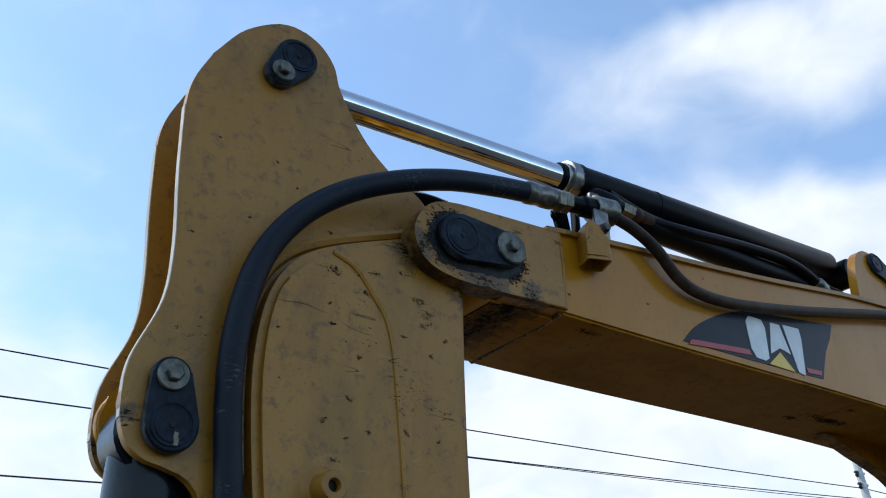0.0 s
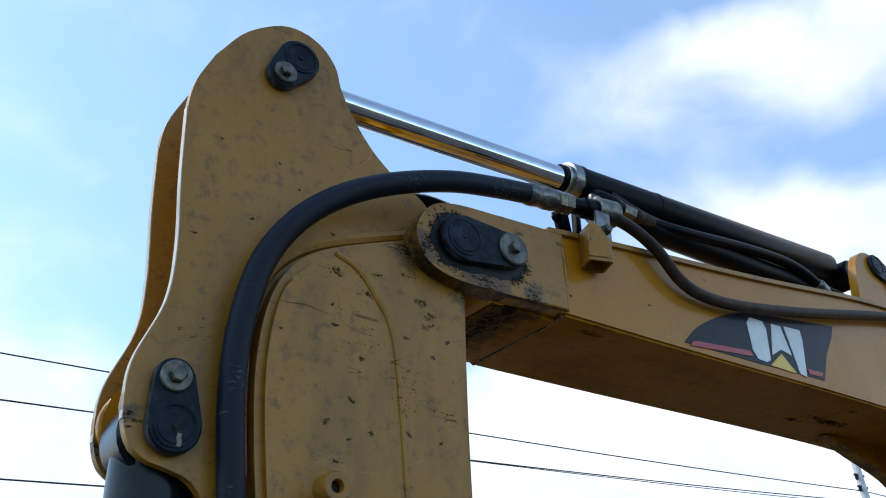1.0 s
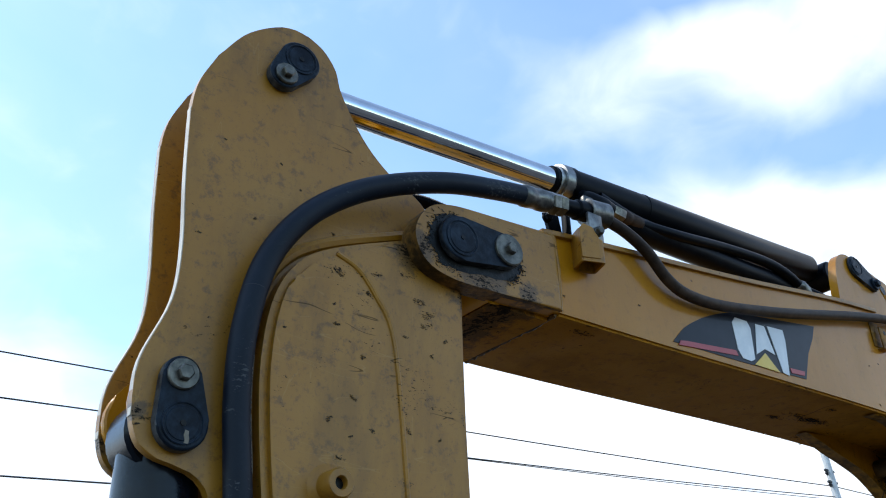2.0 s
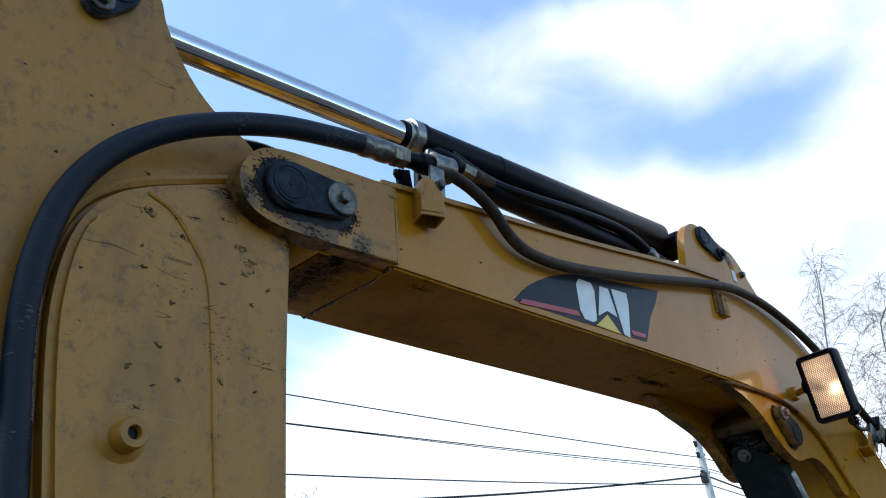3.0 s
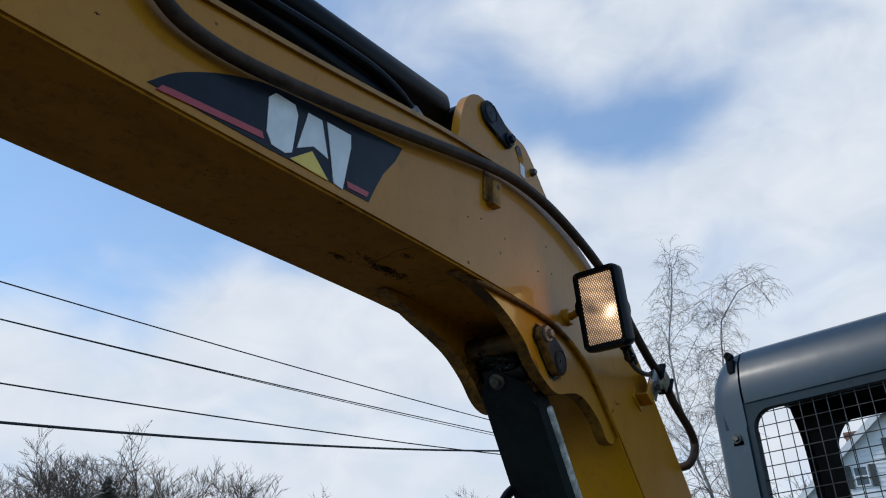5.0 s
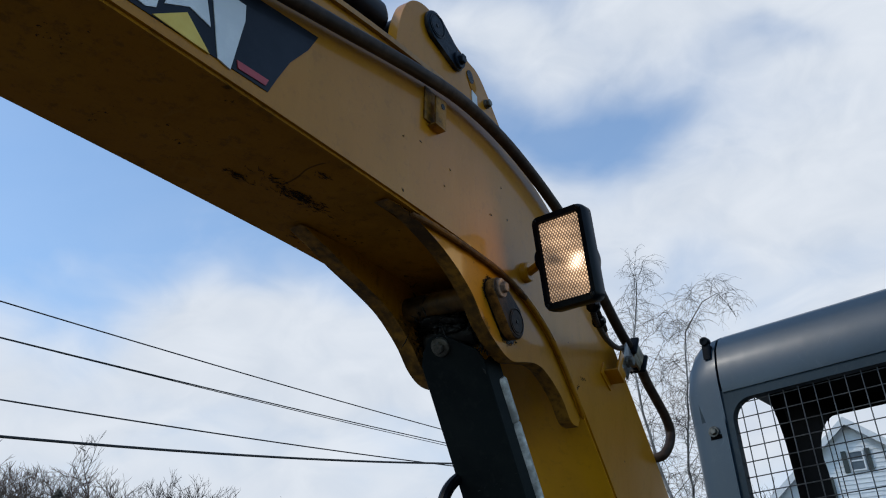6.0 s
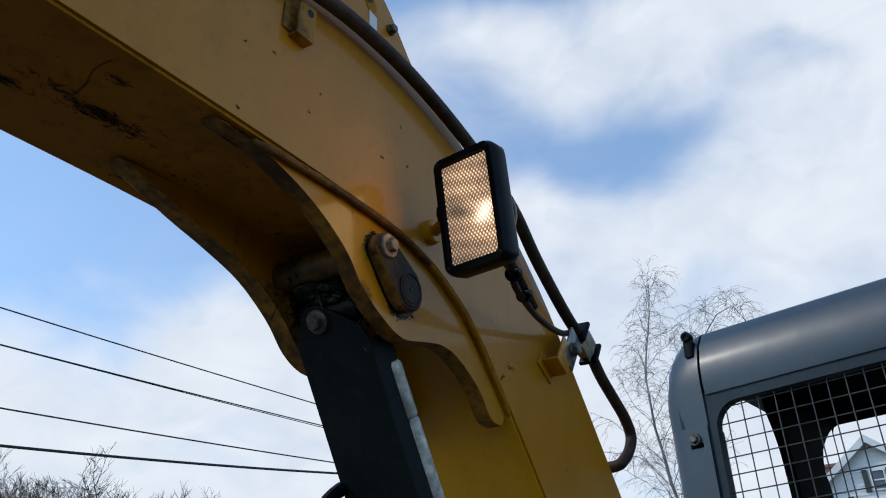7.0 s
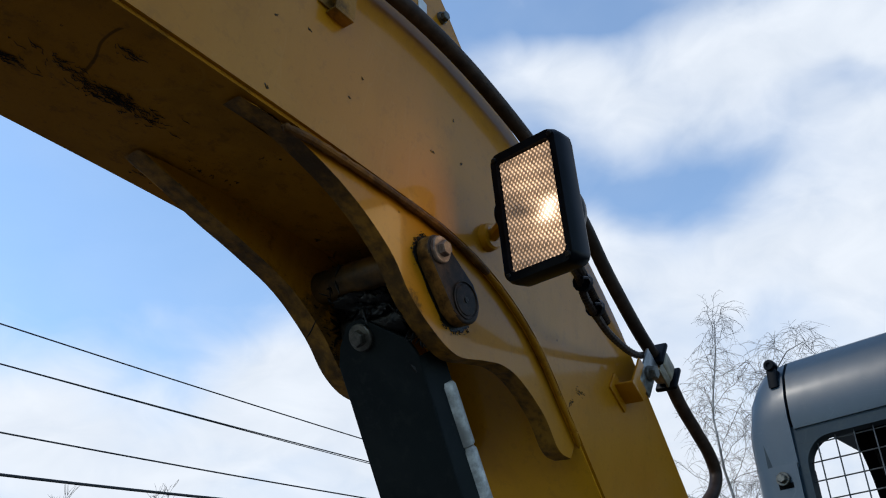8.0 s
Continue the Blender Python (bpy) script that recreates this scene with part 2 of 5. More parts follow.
RUST_PLATE = plain("rusty_steel_plate", (0.005, 0.004, 0.0035), (0.058, 0.029, 0.016), 0.55, 0.1, 95, 0.6, gloss=0.2)
RUBBER = plain("black_rubber", (0.001, 0.0014, 0.0026), (0.0035, 0.005, 0.008), 0.38, 0.0, 60, 0.2, gloss=0.07)
TUBE = plain("dusty_brown_hose", (0.022, 0.014, 0.010), (0.060, 0.038, 0.027), 0.5, 0.0, 50, 0.3, gloss=0.12)
BARREL = plain("blue_black_cylinder_paint", (0.003, 0.005, 0.009), (0.010, 0.016, 0.026), 0.22, 0.0, 30, 0.5, 0.1, 0.0014, gloss=0.20)
CHROME = plain("chrome", (0.50, 0.51, 0.53), (0.62, 0.62, 0.64), 0.09, 1.0, 30, 0.03, 0.04)
ZINC = plain("zinc_plated_steel", (0.07, 0.07, 0.066), (0.26, 0.25, 0.23), 0.36, 0.85, 70, 0.3)
OLD_ZINC = plain("yellowed_zinc", (0.13, 0.10, 0.06), (0.40, 0.33, 0.23), 0.42, 0.35, 60, 0.3)
SCUFFED = plain("scuffed_pale_steel", (0.22, 0.21, 0.19), (0.72, 0.70, 0.65), 0.5, 0.1, 55, 0.4)
RAW_STEEL = plain("bare_turned_steel", (0.16, 0.16, 0.155), (0.32, 0.32, 0.31), 0.32, 0.95, 60, 0.15)
RUSTY_BOLT = plain("rusty_bolt", (0.10, 0.065, 0.046), (0.36, 0.25, 0.18), 0.5, 0.3, 90, 0.4)
MUD = plain("dried_mud", (0.016, 0.011, 0.008), (0.05, 0.034, 0.024), 0.9, 0.0, 80, 0.4, gloss=0.1)
SCUFF = plain("scuffed_primer", (0.024, 0.017, 0.010), (0.075, 0.052, 0.028), 0.7, 0.0, 120, 0.3, gloss=0.15)
RIM = plain("rubbed_dirty_edge", (0.035, 0.020, 0.008), (0.26, 0.125, 0.028), 0.5, 0.0, 85, 0.7, 0.12, 0.002, gloss=0.2)
PLATE_EDGE = plain("rubbed_plate_edge", (0.006, 0.008, 0.011), (0.085, 0.090, 0.095), 0.42, 0.1, 70, 0.6, 0.12, 0.001, gloss=0.2)
GREASY_SHADED = plain("greasy_shaded_paint", (0.010, 0.007, 0.003), (0.12, 0.058, 0.010), 0.45, 0.0, 26, 0.7, 0.15, 0.002, gloss=0.25)
BRACKET_RIM = plain("rubbed_golden_edge", (0.060, 0.028, 0.005), (0.30, 0.135, 0.014), 0.5, 0.0, 60, 0.7, 0.12, 0.002, gloss=0.2)
WELD = plain("rusty_weld", (0.055, 0.022, 0.006), (0.19, 0.075, 0.012), 0.6, 0.0, 70, 0.8, 0.15, 0.002, gloss=0.15)
BOLT = plain("dull_steel_bolt", (0.05, 0.048, 0.042), (0.16, 0.15, 0.125), 0.42, 0.7, 90, 0.3)
# black grease, also painted on discs for the shade inside holes
GREASE_AND_HOLES = plain("black_grease_and_hole_shade", (0.0015, 0.0015, 0.0015), (0.007, 0.0055, 0.004), 0.34, 0.0, 70, 0.7, 0.12, 0.003, gloss=0.2)
CABPAINT = paint("blue_grey_cab_paint", (0.010, 0.027, 0.044), (0.014, 0.033, 0.052), (0.026, 0.042, 0.054), rough=0.36, coat=0.18, coat_rough=0.22, marks=0.6, grime_amount=0.6, chip=(0.006, 0.007, 0.008), pale=(0.16, 0.19, 0.21), gloss=0.50)
CABFRAME = paint("scuffed_cab_frame_paint", (0.008, 0.020, 0.030), (0.011, 0.025, 0.036), (0.022, 0.035, 0.040), rough=0.45, coat=0.0, coat_rough=0.3, marks=1.0, grime_amount=1.1, chip=(0.030, 0.034, 0.034), pale=(0.10, 0.12, 0.12), gloss=0.22)
CABDARK = plain("dark_cab_lining", (0.002, 0.002, 0.002), (0.005, 0.005, 0.006), 0.8, 0.0, 20, 0.1, gloss=0.03)
HOSE_SKIN = paint("scuffed_hose_rubber", (0.0015, 0.005, 0.012), (0.003, 0.008, 0.018), (0.008, 0.014, 0.024), rough=0.40, coat=0.0, marks=1.15, grime_amount=0.8, chip=(0.060, 0.066, 0.072), pale=(0.05, 0.06, 0.07), gloss=0.22)
WIRE = plain("dark_wire", (0.012, 0.013, 0.014), (0.02, 0.02, 0.022), 0.5, 0.2, 40, 0.1)
MESH_WIRE = plain("grey_mesh_wire", (0.032, 0.034, 0.036), (0.085, 0.088, 0.09), 0.45, 0.3, 60, 0.1)
GUARD = paint("dark_guard_paint", (0.004, 0.0065, 0.0075), (0.008, 0.0115, 0.0120), (0.016, 0.019, 0.018), rough=0.5, coat=0.0, marks=0.8, chip=(0.06, 0.06, 0.055), pale=(0.04, 0.045, 0.045), gloss=0.10)
DECAL_DARK = plain("decal_charcoal", (0.006, 0.008, 0.013), (0.013, 0.016, 0.024), 0.35, 0.0, 25, 0.1, gloss=0.12, coat=0.12)
DECAL_RED = plain("decal_red", (0.36, 0.028, 0.035), (0.42, 0.05, 0.05), 0.42, 0.0, 25, 0.1)
DECAL_WHITE = plain("decal_white", (0.62, 0.63, 0.64), (0.76, 0.76, 0.75), 0.42, 0.0, 30, 0.1)
DECAL_YELLOW = plain("decal_yellow", (0.70, 0.44, 0.05), (0.76, 0.52, 0.09), 0.42, 0.0, 30, 0.1)
STICKER = plain("old_paint_flake", (0.16, 0.13, 0.09), (0.28, 0.24, 0.18), 0.6, 0.0, 60, 0.2)
PALE_STICKER = plain("white_sticker", (0.5, 0.52, 0.54), (0.66, 0.67, 0.68), 0.4, 0.0, 30, 0.1)
PRINT = plain("hose_print", (0.20, 0.17, 0.14), (0.28, 0.24, 0.20), 0.5, 0.0, 30, 0.1)
POLE = plain("weathered_pole_wood", (0.46, 0.45, 0.44), (0.62, 0.61, 0.59), 0.8, 0.0, 6, 0.4, 0.1, 0.01)
BARK = plain("birch_bark", (0.10, 0.088, 0.080), (0.30, 0.285, 0.27), 0.8, 0.0, 5, 0.4, 0.1, 0.01)
TWIG = plain("dark_twigs", (0.05, 0.041, 0.037), (0.10, 0.083, 0.075), 0.85, 0.0, 4, 0.3, 0.1, 0.01)
FARTWIG = plain("grey_brown_twigs", (0.044, 0.030, 0.023), (0.095, 0.066, 0.050), 0.85, 0.0, 2, 0.3, 0.1, 0.01)
NEEDLE = plain("dark_fir_needles", (0.022, 0.022, 0.015), (0.045, 0.038, 0.026), 0.8, 0.0, 4, 0.3, 0.1, 0.01)
SIDING = plain("white_siding", (0.62, 0.64, 0.66), (0.72, 0.73, 0.74), 0.6, 0.0, 3, 0.1)
ROOF = plain("grey_shingle", (0.12, 0.12, 0.125), (0.20, 0.20, 0.205), 0.85, 0.0, 8, 0.4, 0.1, 0.01)
TRIM = plain("white_trim", (0.55, 0.56, 0.57), (0.66, 0.66, 0.66), 0.5, 0.0, 4, 0.1)
BRICK = plain("brown_brick", (0.17, 0.085, 0.06), (0.30, 0.16, 0.11), 0.85, 0.0, 20, 0.4, 0.1, 0.01)
SHUTTER = plain("dark_green_shutter", (0.02, 0.028, 0.026), (0.04, 0.05, 0.046), 0.6, 0.0, 6, 0.1)
PANE = plain("window_pane", (0.05, 0.06, 0.07), (0.08, 0.09, 0.1), 0.08, 0.0, 3, 0.02)
# ground out of view, toned dark to limit the light it bounces
GROUND = plain("dark_unseen_ground", (0.045, 0.042, 0.037), (0.10, 0.093, 0.082), 0.9, 0.0, 3, 0.6, 0.08, 0.02)


def lens_material():
    """The lit prism glass of the lamp: warm, with a grid of small prisms and a hot spot where the bulb sits."""
    m, n, l, p = material("lit_prism_lens")
    c = n.new("ShaderNodeTexCoord")
    s = n.new("ShaderNodeSeparateXYZ")
    l.new(c.outputs["Object"], s.inputs[0])

    def m2(op, a, b=0.0):
        k = n.new("ShaderNodeMath")
        k.operation = op
        for i, v in enumerate((a, b)):
            if isinstance(v, (int, float)):
                k.inputs[i].default_value = v
            else:
                l.new(v, k.inputs[i])
        return k.outputs[0]
    u, v = s.outputs[0], s.outputs[1]

    def blob(cu, cv, ku, kv, slant=0.0):
        du = m2("SUBTRACT", u, cu)
        dv = m2("ADD", m2("SUBTRACT", v, cv), m2("MULTIPLY", du, slant))
        return m2("POWER", 2.718, m2("MULTIPLY", m2("ADD", m2("MULTIPLY", m2("MULTIPLY", du, du), ku), m2("MULTIPLY", m2("MULTIPLY", dv, dv), kv)), -1.0))
    hot = blob(0.024, -0.011, 5000.0, 7000.0, -0.25)
    glow = m2("ADD", blob(0.020, -0.022, 500.0, 900.0, 0.5), m2("MULTIPLY", blob(0.0, 0.045, 900.0, 900.0), 0.55))
    dull = blob(-0.020, 0.004, 1800.0, 3800.0, 0.4)
    cell = m2("MAXIMUM", m2("MULTIPLY", m2("SINE", m2("MULTIPLY", u, 1120.0)), m2("SINE", m2("MULTIPLY", v, 748.0))), 0.0)
    noise_t = tex(n, l, "ShaderNodeTexNoise", 120.0, 3, 0.6)
    body = m2("MULTIPLY", m2("ADD", m2("MULTIPLY", glow, 0.45), 0.20), m2("SUBTRACT", 1.0, m2("MULTIPLY", dull, 0.75)))
    level = m2("ADD", m2("MULTIPLY", m2("MULTIPLY", body, 1.2), m2("ADD", m2("MULTIPLY", cell, 2.6), m2("MULTIPLY", noise_t.outputs["Fac"], 0.75))), m2("MULTIPLY", hot, m2("ADD", m2("MULTIPLY", cell, 2.0), 1.0)))
    p.inputs["Base Color"].default_value = (0.16, 0.13, 0.11, 1)
    p.inputs["Roughness"].default_value = 0.12
    l.new(blend(n, l, m2("MINIMUM", m2("ADD", hot, m2("MULTIPLY", cell, 0.3)), 1.0), (1.0, 0.60, 0.33), (1.0, 0.82, 0.61)), p.inputs["Emission Color"])
    l.new(level, p.inputs["Emission Strength"])
    bump(n, l, p, cell, 0.8, 0.002)
    return m


LENS = lens_material()

# ---- helpers of this scene ----
PIVOT = Vector((0, 0, 2.33))
LEANING = Matrix.Translation(PIVOT) @ Matrix.Rotation(radians(4.99), 4, Vector((0.9734, -0.2290, 0))) @ Matrix.Translation(-PIVOT)


def thing(name, at, label, category, group="", kind=""):
    ob = new(name)
    ob.location = at
    bpy.context.view_layer.update()
    return tagged(ob, label, category, group, kind)


def finish(bm, name, mat, smooth=35):
    me = bpy.data.meshes.new(name)
    bmesh.ops.recalc_face_normals(bm, faces=bm.faces)
    bm.to_mesh(me)
    bm.free()
    me.materials.append(mat)
    if smooth:
        for f in me.polygons:
            f.use_smooth = True
        me.set_sharp_from_angle(angle=radians(smooth))
        # broad flat faces keep their own normals beside the rounded edges
        for f in me.polygons:
            if f.loop_total > 4:
                for k in f.loop_indices:
                    me.edges[me.loops[k].edge_index].use_edge_sharp = True
    return me


def part(name, bm, mat, parent, label="", lean=True, smooth=35):
    """Links a bmesh as one mesh object under a thing or a part; what hangs on the leaning arm is turned with it."""
    if lean:
        bmesh.ops.transform(bm, matrix=LEANING, verts=bm.verts)
    ob = new(name, finish(bm, name, mat, smooth))
    if parent is not None:
        ob.parent = parent
        top = parent
        while top.parent is not None:
            top = top.parent
        if parent is top and parent.type == "EMPTY":
            ob.matrix_parent_inverse = Matrix.Translation(parent.location).inverted()
    return tagged(ob, label) if label else ob


def worn_rim(ob, mat):
    """Gives a plate's narrow edge faces their own worn paint."""
    ob.data.materials.append(mat)
    across = LEANING.to_3x3() @ Vector((0, 1, 0))
    for f in ob.data.polygons:
        if abs(f.normal.dot(across)) < 0.55:
            f.material_index = 1
    return ob


def curve(pts, steps=6, closed=False):
    """A smooth line through points of two or three numbers."""
    p = [Vector(q) for q in pts]
    n, res = len(p), []
    for i in range(n if closed else n - 1):
        a = p[(i - 1) % n] if closed or i else p[0] * 2 - p[1]
        b, c = p[i], p[(i + 1) % n]
        d = p[(i + 2) % n] if closed or i + 2 < n else c * 2 - b
        for k in range(steps):
            t = k / steps
            res.append(0.5 * ((2 * b) + (c - a) * t + (2 * a - 5 * b + 4 * c - d) * t * t + (3 * b - a - 3 * c + d) * t ** 3))
    if not closed:
        res.append(p[-1])
    return res


def slab(outline, y0, y1, bevel=0.003, segments=2):
    """A plate: an outline in x and z, from y0 to y1, with worn edges."""
    bm = bmesh.new()
    a = [bm.verts.new((q[0], y0, q[1])) for q in outline]
    b = [bm.verts.new((q[0], y1, q[1])) for q in outline]
    n = len(a)
    caps = [bm.faces.new(a), bm.faces.new(b[::-1])]
    for i in range(n):
        bm.faces.new((a[i], b[i], b[(i + 1) % n], a[(i + 1) % n]))
    if bevel:
        edges = list({e for f in caps for e in f.edges})
        bmesh.ops.bevel(bm, geom=edges, offset=bevel, segments=segments, profile=0.5, affect="EDGES", clamp_overlap=True)
    return bm


def merge(*many):
    bm = bmesh.new()
    for b in many:
        me = bpy.data.meshes.new("joined")
        b.to_mesh(me)
        bm.from_mesh(me)
        b.free()
        bpy.data.meshes.remove(me)
    return bm


def ring_sweep(pts, radii, sides=14, caps=True):
    """A round bar along a line, with a radius for each point."""
    pts = [Vector(q) for q in pts]
    if isinstance(radii, (int, float)):
        radii = [radii] * len(pts)
    bm = bmesh.new()
    rings, side = [], None
    for i, q in enumerate(pts):
        way = (pts[min(i + 1, len(pts) - 1)] - pts[max(i - 1, 0)]).normalized()
        if side is None:
            side = way.orthogonal().normalized()
        side = (side - way * side.dot(way)).normalized()
        other = way.cross(side)
        rings.append([bm.verts.new(q + (side * math.cos(2 * math.pi * k / sides) + other * math.sin(2 * math.pi * k / sides)) * radii[i]) for k in range(sides)])
    for r0, r1 in zip(rings, rings[1:]):
        for k in range(sides):
            bm.faces.new((r0[k], r0[(k + 1) % sides], r1[(k + 1) % sides], r1[k]))
    if caps:
        bm.faces.new(rings[0][::-1])
        bm.faces.new(rings[-1])
    return bm


def lathe(p0, p1, profile, sides=28):
    """A turned piece from p0 to p1: rows of (way along from 0 to 1, radius)."""
    p0, p1 = Vector(p0), Vector(p1)
    return ring_sweep([p0 + (p1 - p0) * t for t, r in fix_steps(profile)], [r for t, r in fix_steps(profile)], sides)


def fix_steps(profile):
    res = []
    for t, r in profile:
        if res and t <= res[-1][0]:
            t = res[-1][0] + 1e-4
        res.append((t, r))
    return res


def block(lo, hi, bevel=0.004, segments=2, m=None):
    bm = bmesh.new()
    bmesh.ops.create_cube(bm, size=1.0)
    lo, hi = Vector(lo), Vector(hi)
    size = hi - lo
    bmesh.ops.scale(bm, vec=size, verts=bm.verts)
    bmesh.ops.translate(bm, vec=(lo + hi) / 2, verts=bm.verts)
    if bevel:
        bmesh.ops.bevel(bm, geom=list(bm.edges), offset=min(bevel, min(size) * 0.45), segments=segments, profile=0.5, affect="EDGES")
    if m is not None:
        bmesh.ops.transform(bm, matrix=m, verts=bm.verts)
    return bm


def turned(at, way, rows, sides=24):
    """A turned piece with an open bore: rows of (distance along way, radius), which may run back inside."""
    at, way = Vector(at), Vector(way).normalized()
    side = way.orthogonal().normalized()
    other = way.cross(side)
    bm = bmesh.new()
    rings = [[bm.verts.new(at + way * d + (side * math.cos(2 * math.pi * k / sides) + other * math.sin(2 * math.pi * k / sides)) * r) for k in range(sides)] for d, r in rows]
    for p, q in zip(rings, rings[1:]):
        for k in range(sides):
            bm.faces.new((p[k], p[(k + 1) % sides], q[(k + 1) % sides], q[k]))
    bm.faces.new(rings[-1])
    return bm


def hex_bolt(at, way, across=0.018, washer=0.018, turn=0.2):
    """A hex head on a turned washer, standing out along way."""
    at, way = Vector(at), Vector(way).normalized()
    w = lathe(at, at + way * 0.005, [(0, washer), (0.7, washer), (1.0, washer * 0.93)], 28)
    side = way.orthogonal().normalized()
    side.rotate(Matrix.Rotation(turn, 3, way))
    other = way.cross(side)
    bm = bmesh.new()
    rows = []
    tall = across / 0.019
    for d, r in ((0.004, 0.5), (0.006 + 0.006 * tall, 0.5), (0.006 + 0.008 * tall, 0.42)):
        rows.append([bm.verts.new(at + way * d + (side * math.cos(math.pi * k / 3) + other * math.sin(math.pi * k / 3)) * across * r * 1.155) for k in range(6)])
    for a, b in zip(rows, rows[1:]):
        for k in range(6):
            bm.faces.new((a[k], a[(k + 1) % 6], b[(k + 1) % 6], b[k]))
    bm.faces.new(rows[-1])
    bm.faces.new(rows[0][::-1])
    return merge(w, bm)


def rounded(w, h, r, n=5):
    return [Vector((sx * (w - r) + r * math.cos(a), sy * (h - r) + r * math.sin(a))) for sx, sy, a0 in ((1, 1, 0), (-1, 1, 90), (-1, -1, 180), (1, -1, 270)) for a in [radians(a0 + 90 * k / n) for k in range(n + 1)]]


def pear(c0, r0, c1, r1, n=14):
    """Outline round two circles, in x and z: the shape of a pin's keeper plate."""
    c0, c1 = Vector(c0), Vector(c1)
    d = c1 - c0
    a = math.atan2(d.y, d.x)
    k = math.acos(max(-1, min(1, (r0 - r1) / d.length)))
    res = [c0 + Vector((math.cos(a + k + (2 * math.pi - 2 * k) * i / n), math.sin(a + k + (2 * math.pi - 2 * k) * i / n))) * r0 for i in range(n + 1)]
    res += [c1 + Vector((math.cos(a - k + 2 * k * i / n), math.sin(a - k + 2 * k * i / n))) * r1 for i in range(n + 1)]
    return res


# ---- the ground ----
def ground():
    bm = bmesh.new()
    rnd = random.Random(5)
    n = 48
    grid = []
    for i in range(n + 1):
        row = []
        for j in range(n + 1):
            u, v = 2 * i / n - 1, 2 * j / n - 1
            x, y = 900 * u * abs(u) ** 1.6, 900 * v * abs(v) ** 1.6
            far = math.hypot(x - 1, y)
            z = 0 if far < 7 else rnd.uniform(-0.12, 0.06) * min(1, (far - 7) / 10)
            row.append(bm.verts.new((x, y, z)))
        grid.append(row)
    for i in range(n):
        for j in range(n):
            bm.faces.new((grid[i][j], grid[i + 1][j], grid[i + 1][j + 1], grid[i][j + 1]))
    ob = part("ground", bm, GROUND, None, lean=False, smooth=0)
    tagged(ob, "unseen yard ground, kept dark so little light bounces up", "ground", kind="structure")


ground()

# ---- the excavator ----
machine = thing("excavator", (2.9, 0.0, 0.0), "worn yellow mini excavator with its boom and stick raised", "excavator")
WIDE = 0.252       # the boom's width

# boom
BOOM_TOP = [(0.16, 2.392), (0.40, 2.421), (0.72, 2.459), (1.05, 2.506), (1.25, 2.526), (1.43, 2.519), (1.60, 2.478), (1.75, 2.402), (1.87, 2.315), (1.97, 2.222), (2.10, 2.09), (2.25, 1.93), (2.44, 1.68), (2.60, 1.40)]
BOOM_LOW = [(2.36, 1.28), (2.20, 1.55), (2.06, 1.755), (1.90, 1.938), (1.74, 2.105), (1.651, 2.188), (1.556, 2.237), (1.457, 2.259), (1.34, 2.264), (1.15, 2.267), (0.87, 2.265), (0.50, 2.259), (0.188, 2.256)]
boom = part("boom", slab(curve(BOOM_TOP, 5) + curve(BOOM_LOW, 5) + [Vector((0.07, 2.252)), Vector((0.07, 2.383))], 0.0, WIDE, 0.004), YELLOW, machine, "ochre yellow box-section boom, scratched paint")
EAR = [Vector((0.186, 2.394)), Vector((0.188, 2.257))] + curve([(0.06, 2.252), (-0.03, 2.252), (-0.078, 2.270), (-0.094, 2.312), (-0.072, 2.355), (-0.028, 2.374), (0.06, 2.382)], 12)
for y0, y1 in ((-0.008, 0.028), (WIDE - 0.028, WIDE + 0.008)):
    worn_rim(part("boom_tip_ear", slab(EAR, y0, y1, 0.006, 3), YELLOW_OLD, boom, "cast fork ear at the boom's tip"), RIM)
part("weld_seam", ring_sweep([(0.187, -0.001, 2.392), (0.190, -0.003, 2.33), (0.189, -0.001, 2.259)], 0.004, 8), YELLOW_OLD, boom)
# the shadow in the weld's groove is put into the bead's dark colour
weld_rnd = random.Random(31)
under_weld = [Vector((0.186 + 0.006 * k / 40 + weld_rnd.uniform(-0.0012, 0.0012), 0.007 + 0.238 * k / 40, 2.2535)) for k in range(41)]
part("weld_bead", ring_sweep(under_weld, [0.0042 + weld_rnd.uniform(-0.0014, 0.0016) for q in under_weld], 8), GREASY_SHADED, boom, "rough weld across the boom's underside, its groove shadow painted dark")
part("tip_plate", slab([(0.062, 2.2475), (0.184, 2.2490), (0.184, 2.2560), (0.062, 2.2560)], 0.024, WIDE - 0.024, 0.0015), YELLOW_DIRTY, boom, "dirty plate between the fork ears")
# the brighter yellow stands in for light falling on this end
part("tip_end", lathe((0.070, 0.022, 2.283), (0.070, WIDE - 0.022, 2.283), [(0, 0.034), (1, 0.034)], 28), YELLOW_CLEAN_LIT, boom, "rounded end of the boom between the ears")
# top plate with its lip
lip = curve(BOOM_TOP[:5], 5)
part("top_plate", slab([q + Vector((0, 0.0055)) for q in lip] + [q - Vector((0, 0.0035)) for q in reversed(lip)], -0.007, WIDE + 0.007, 0.002), YELLOW_OLD, boom)
# the lower plate's yellow carries the light it gets from below
for first, last, mat, lab in ((32, 60, YELLOW_DIRTY, "dirty bottom plate of the boom"), (0, 32, YELLOW_CLEAN_LIT, "clean yellow bottom plate of the lower boom, brightened for bounced light")):
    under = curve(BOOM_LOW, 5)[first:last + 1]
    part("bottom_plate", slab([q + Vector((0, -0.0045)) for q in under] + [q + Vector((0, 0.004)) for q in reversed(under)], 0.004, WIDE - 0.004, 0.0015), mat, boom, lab)
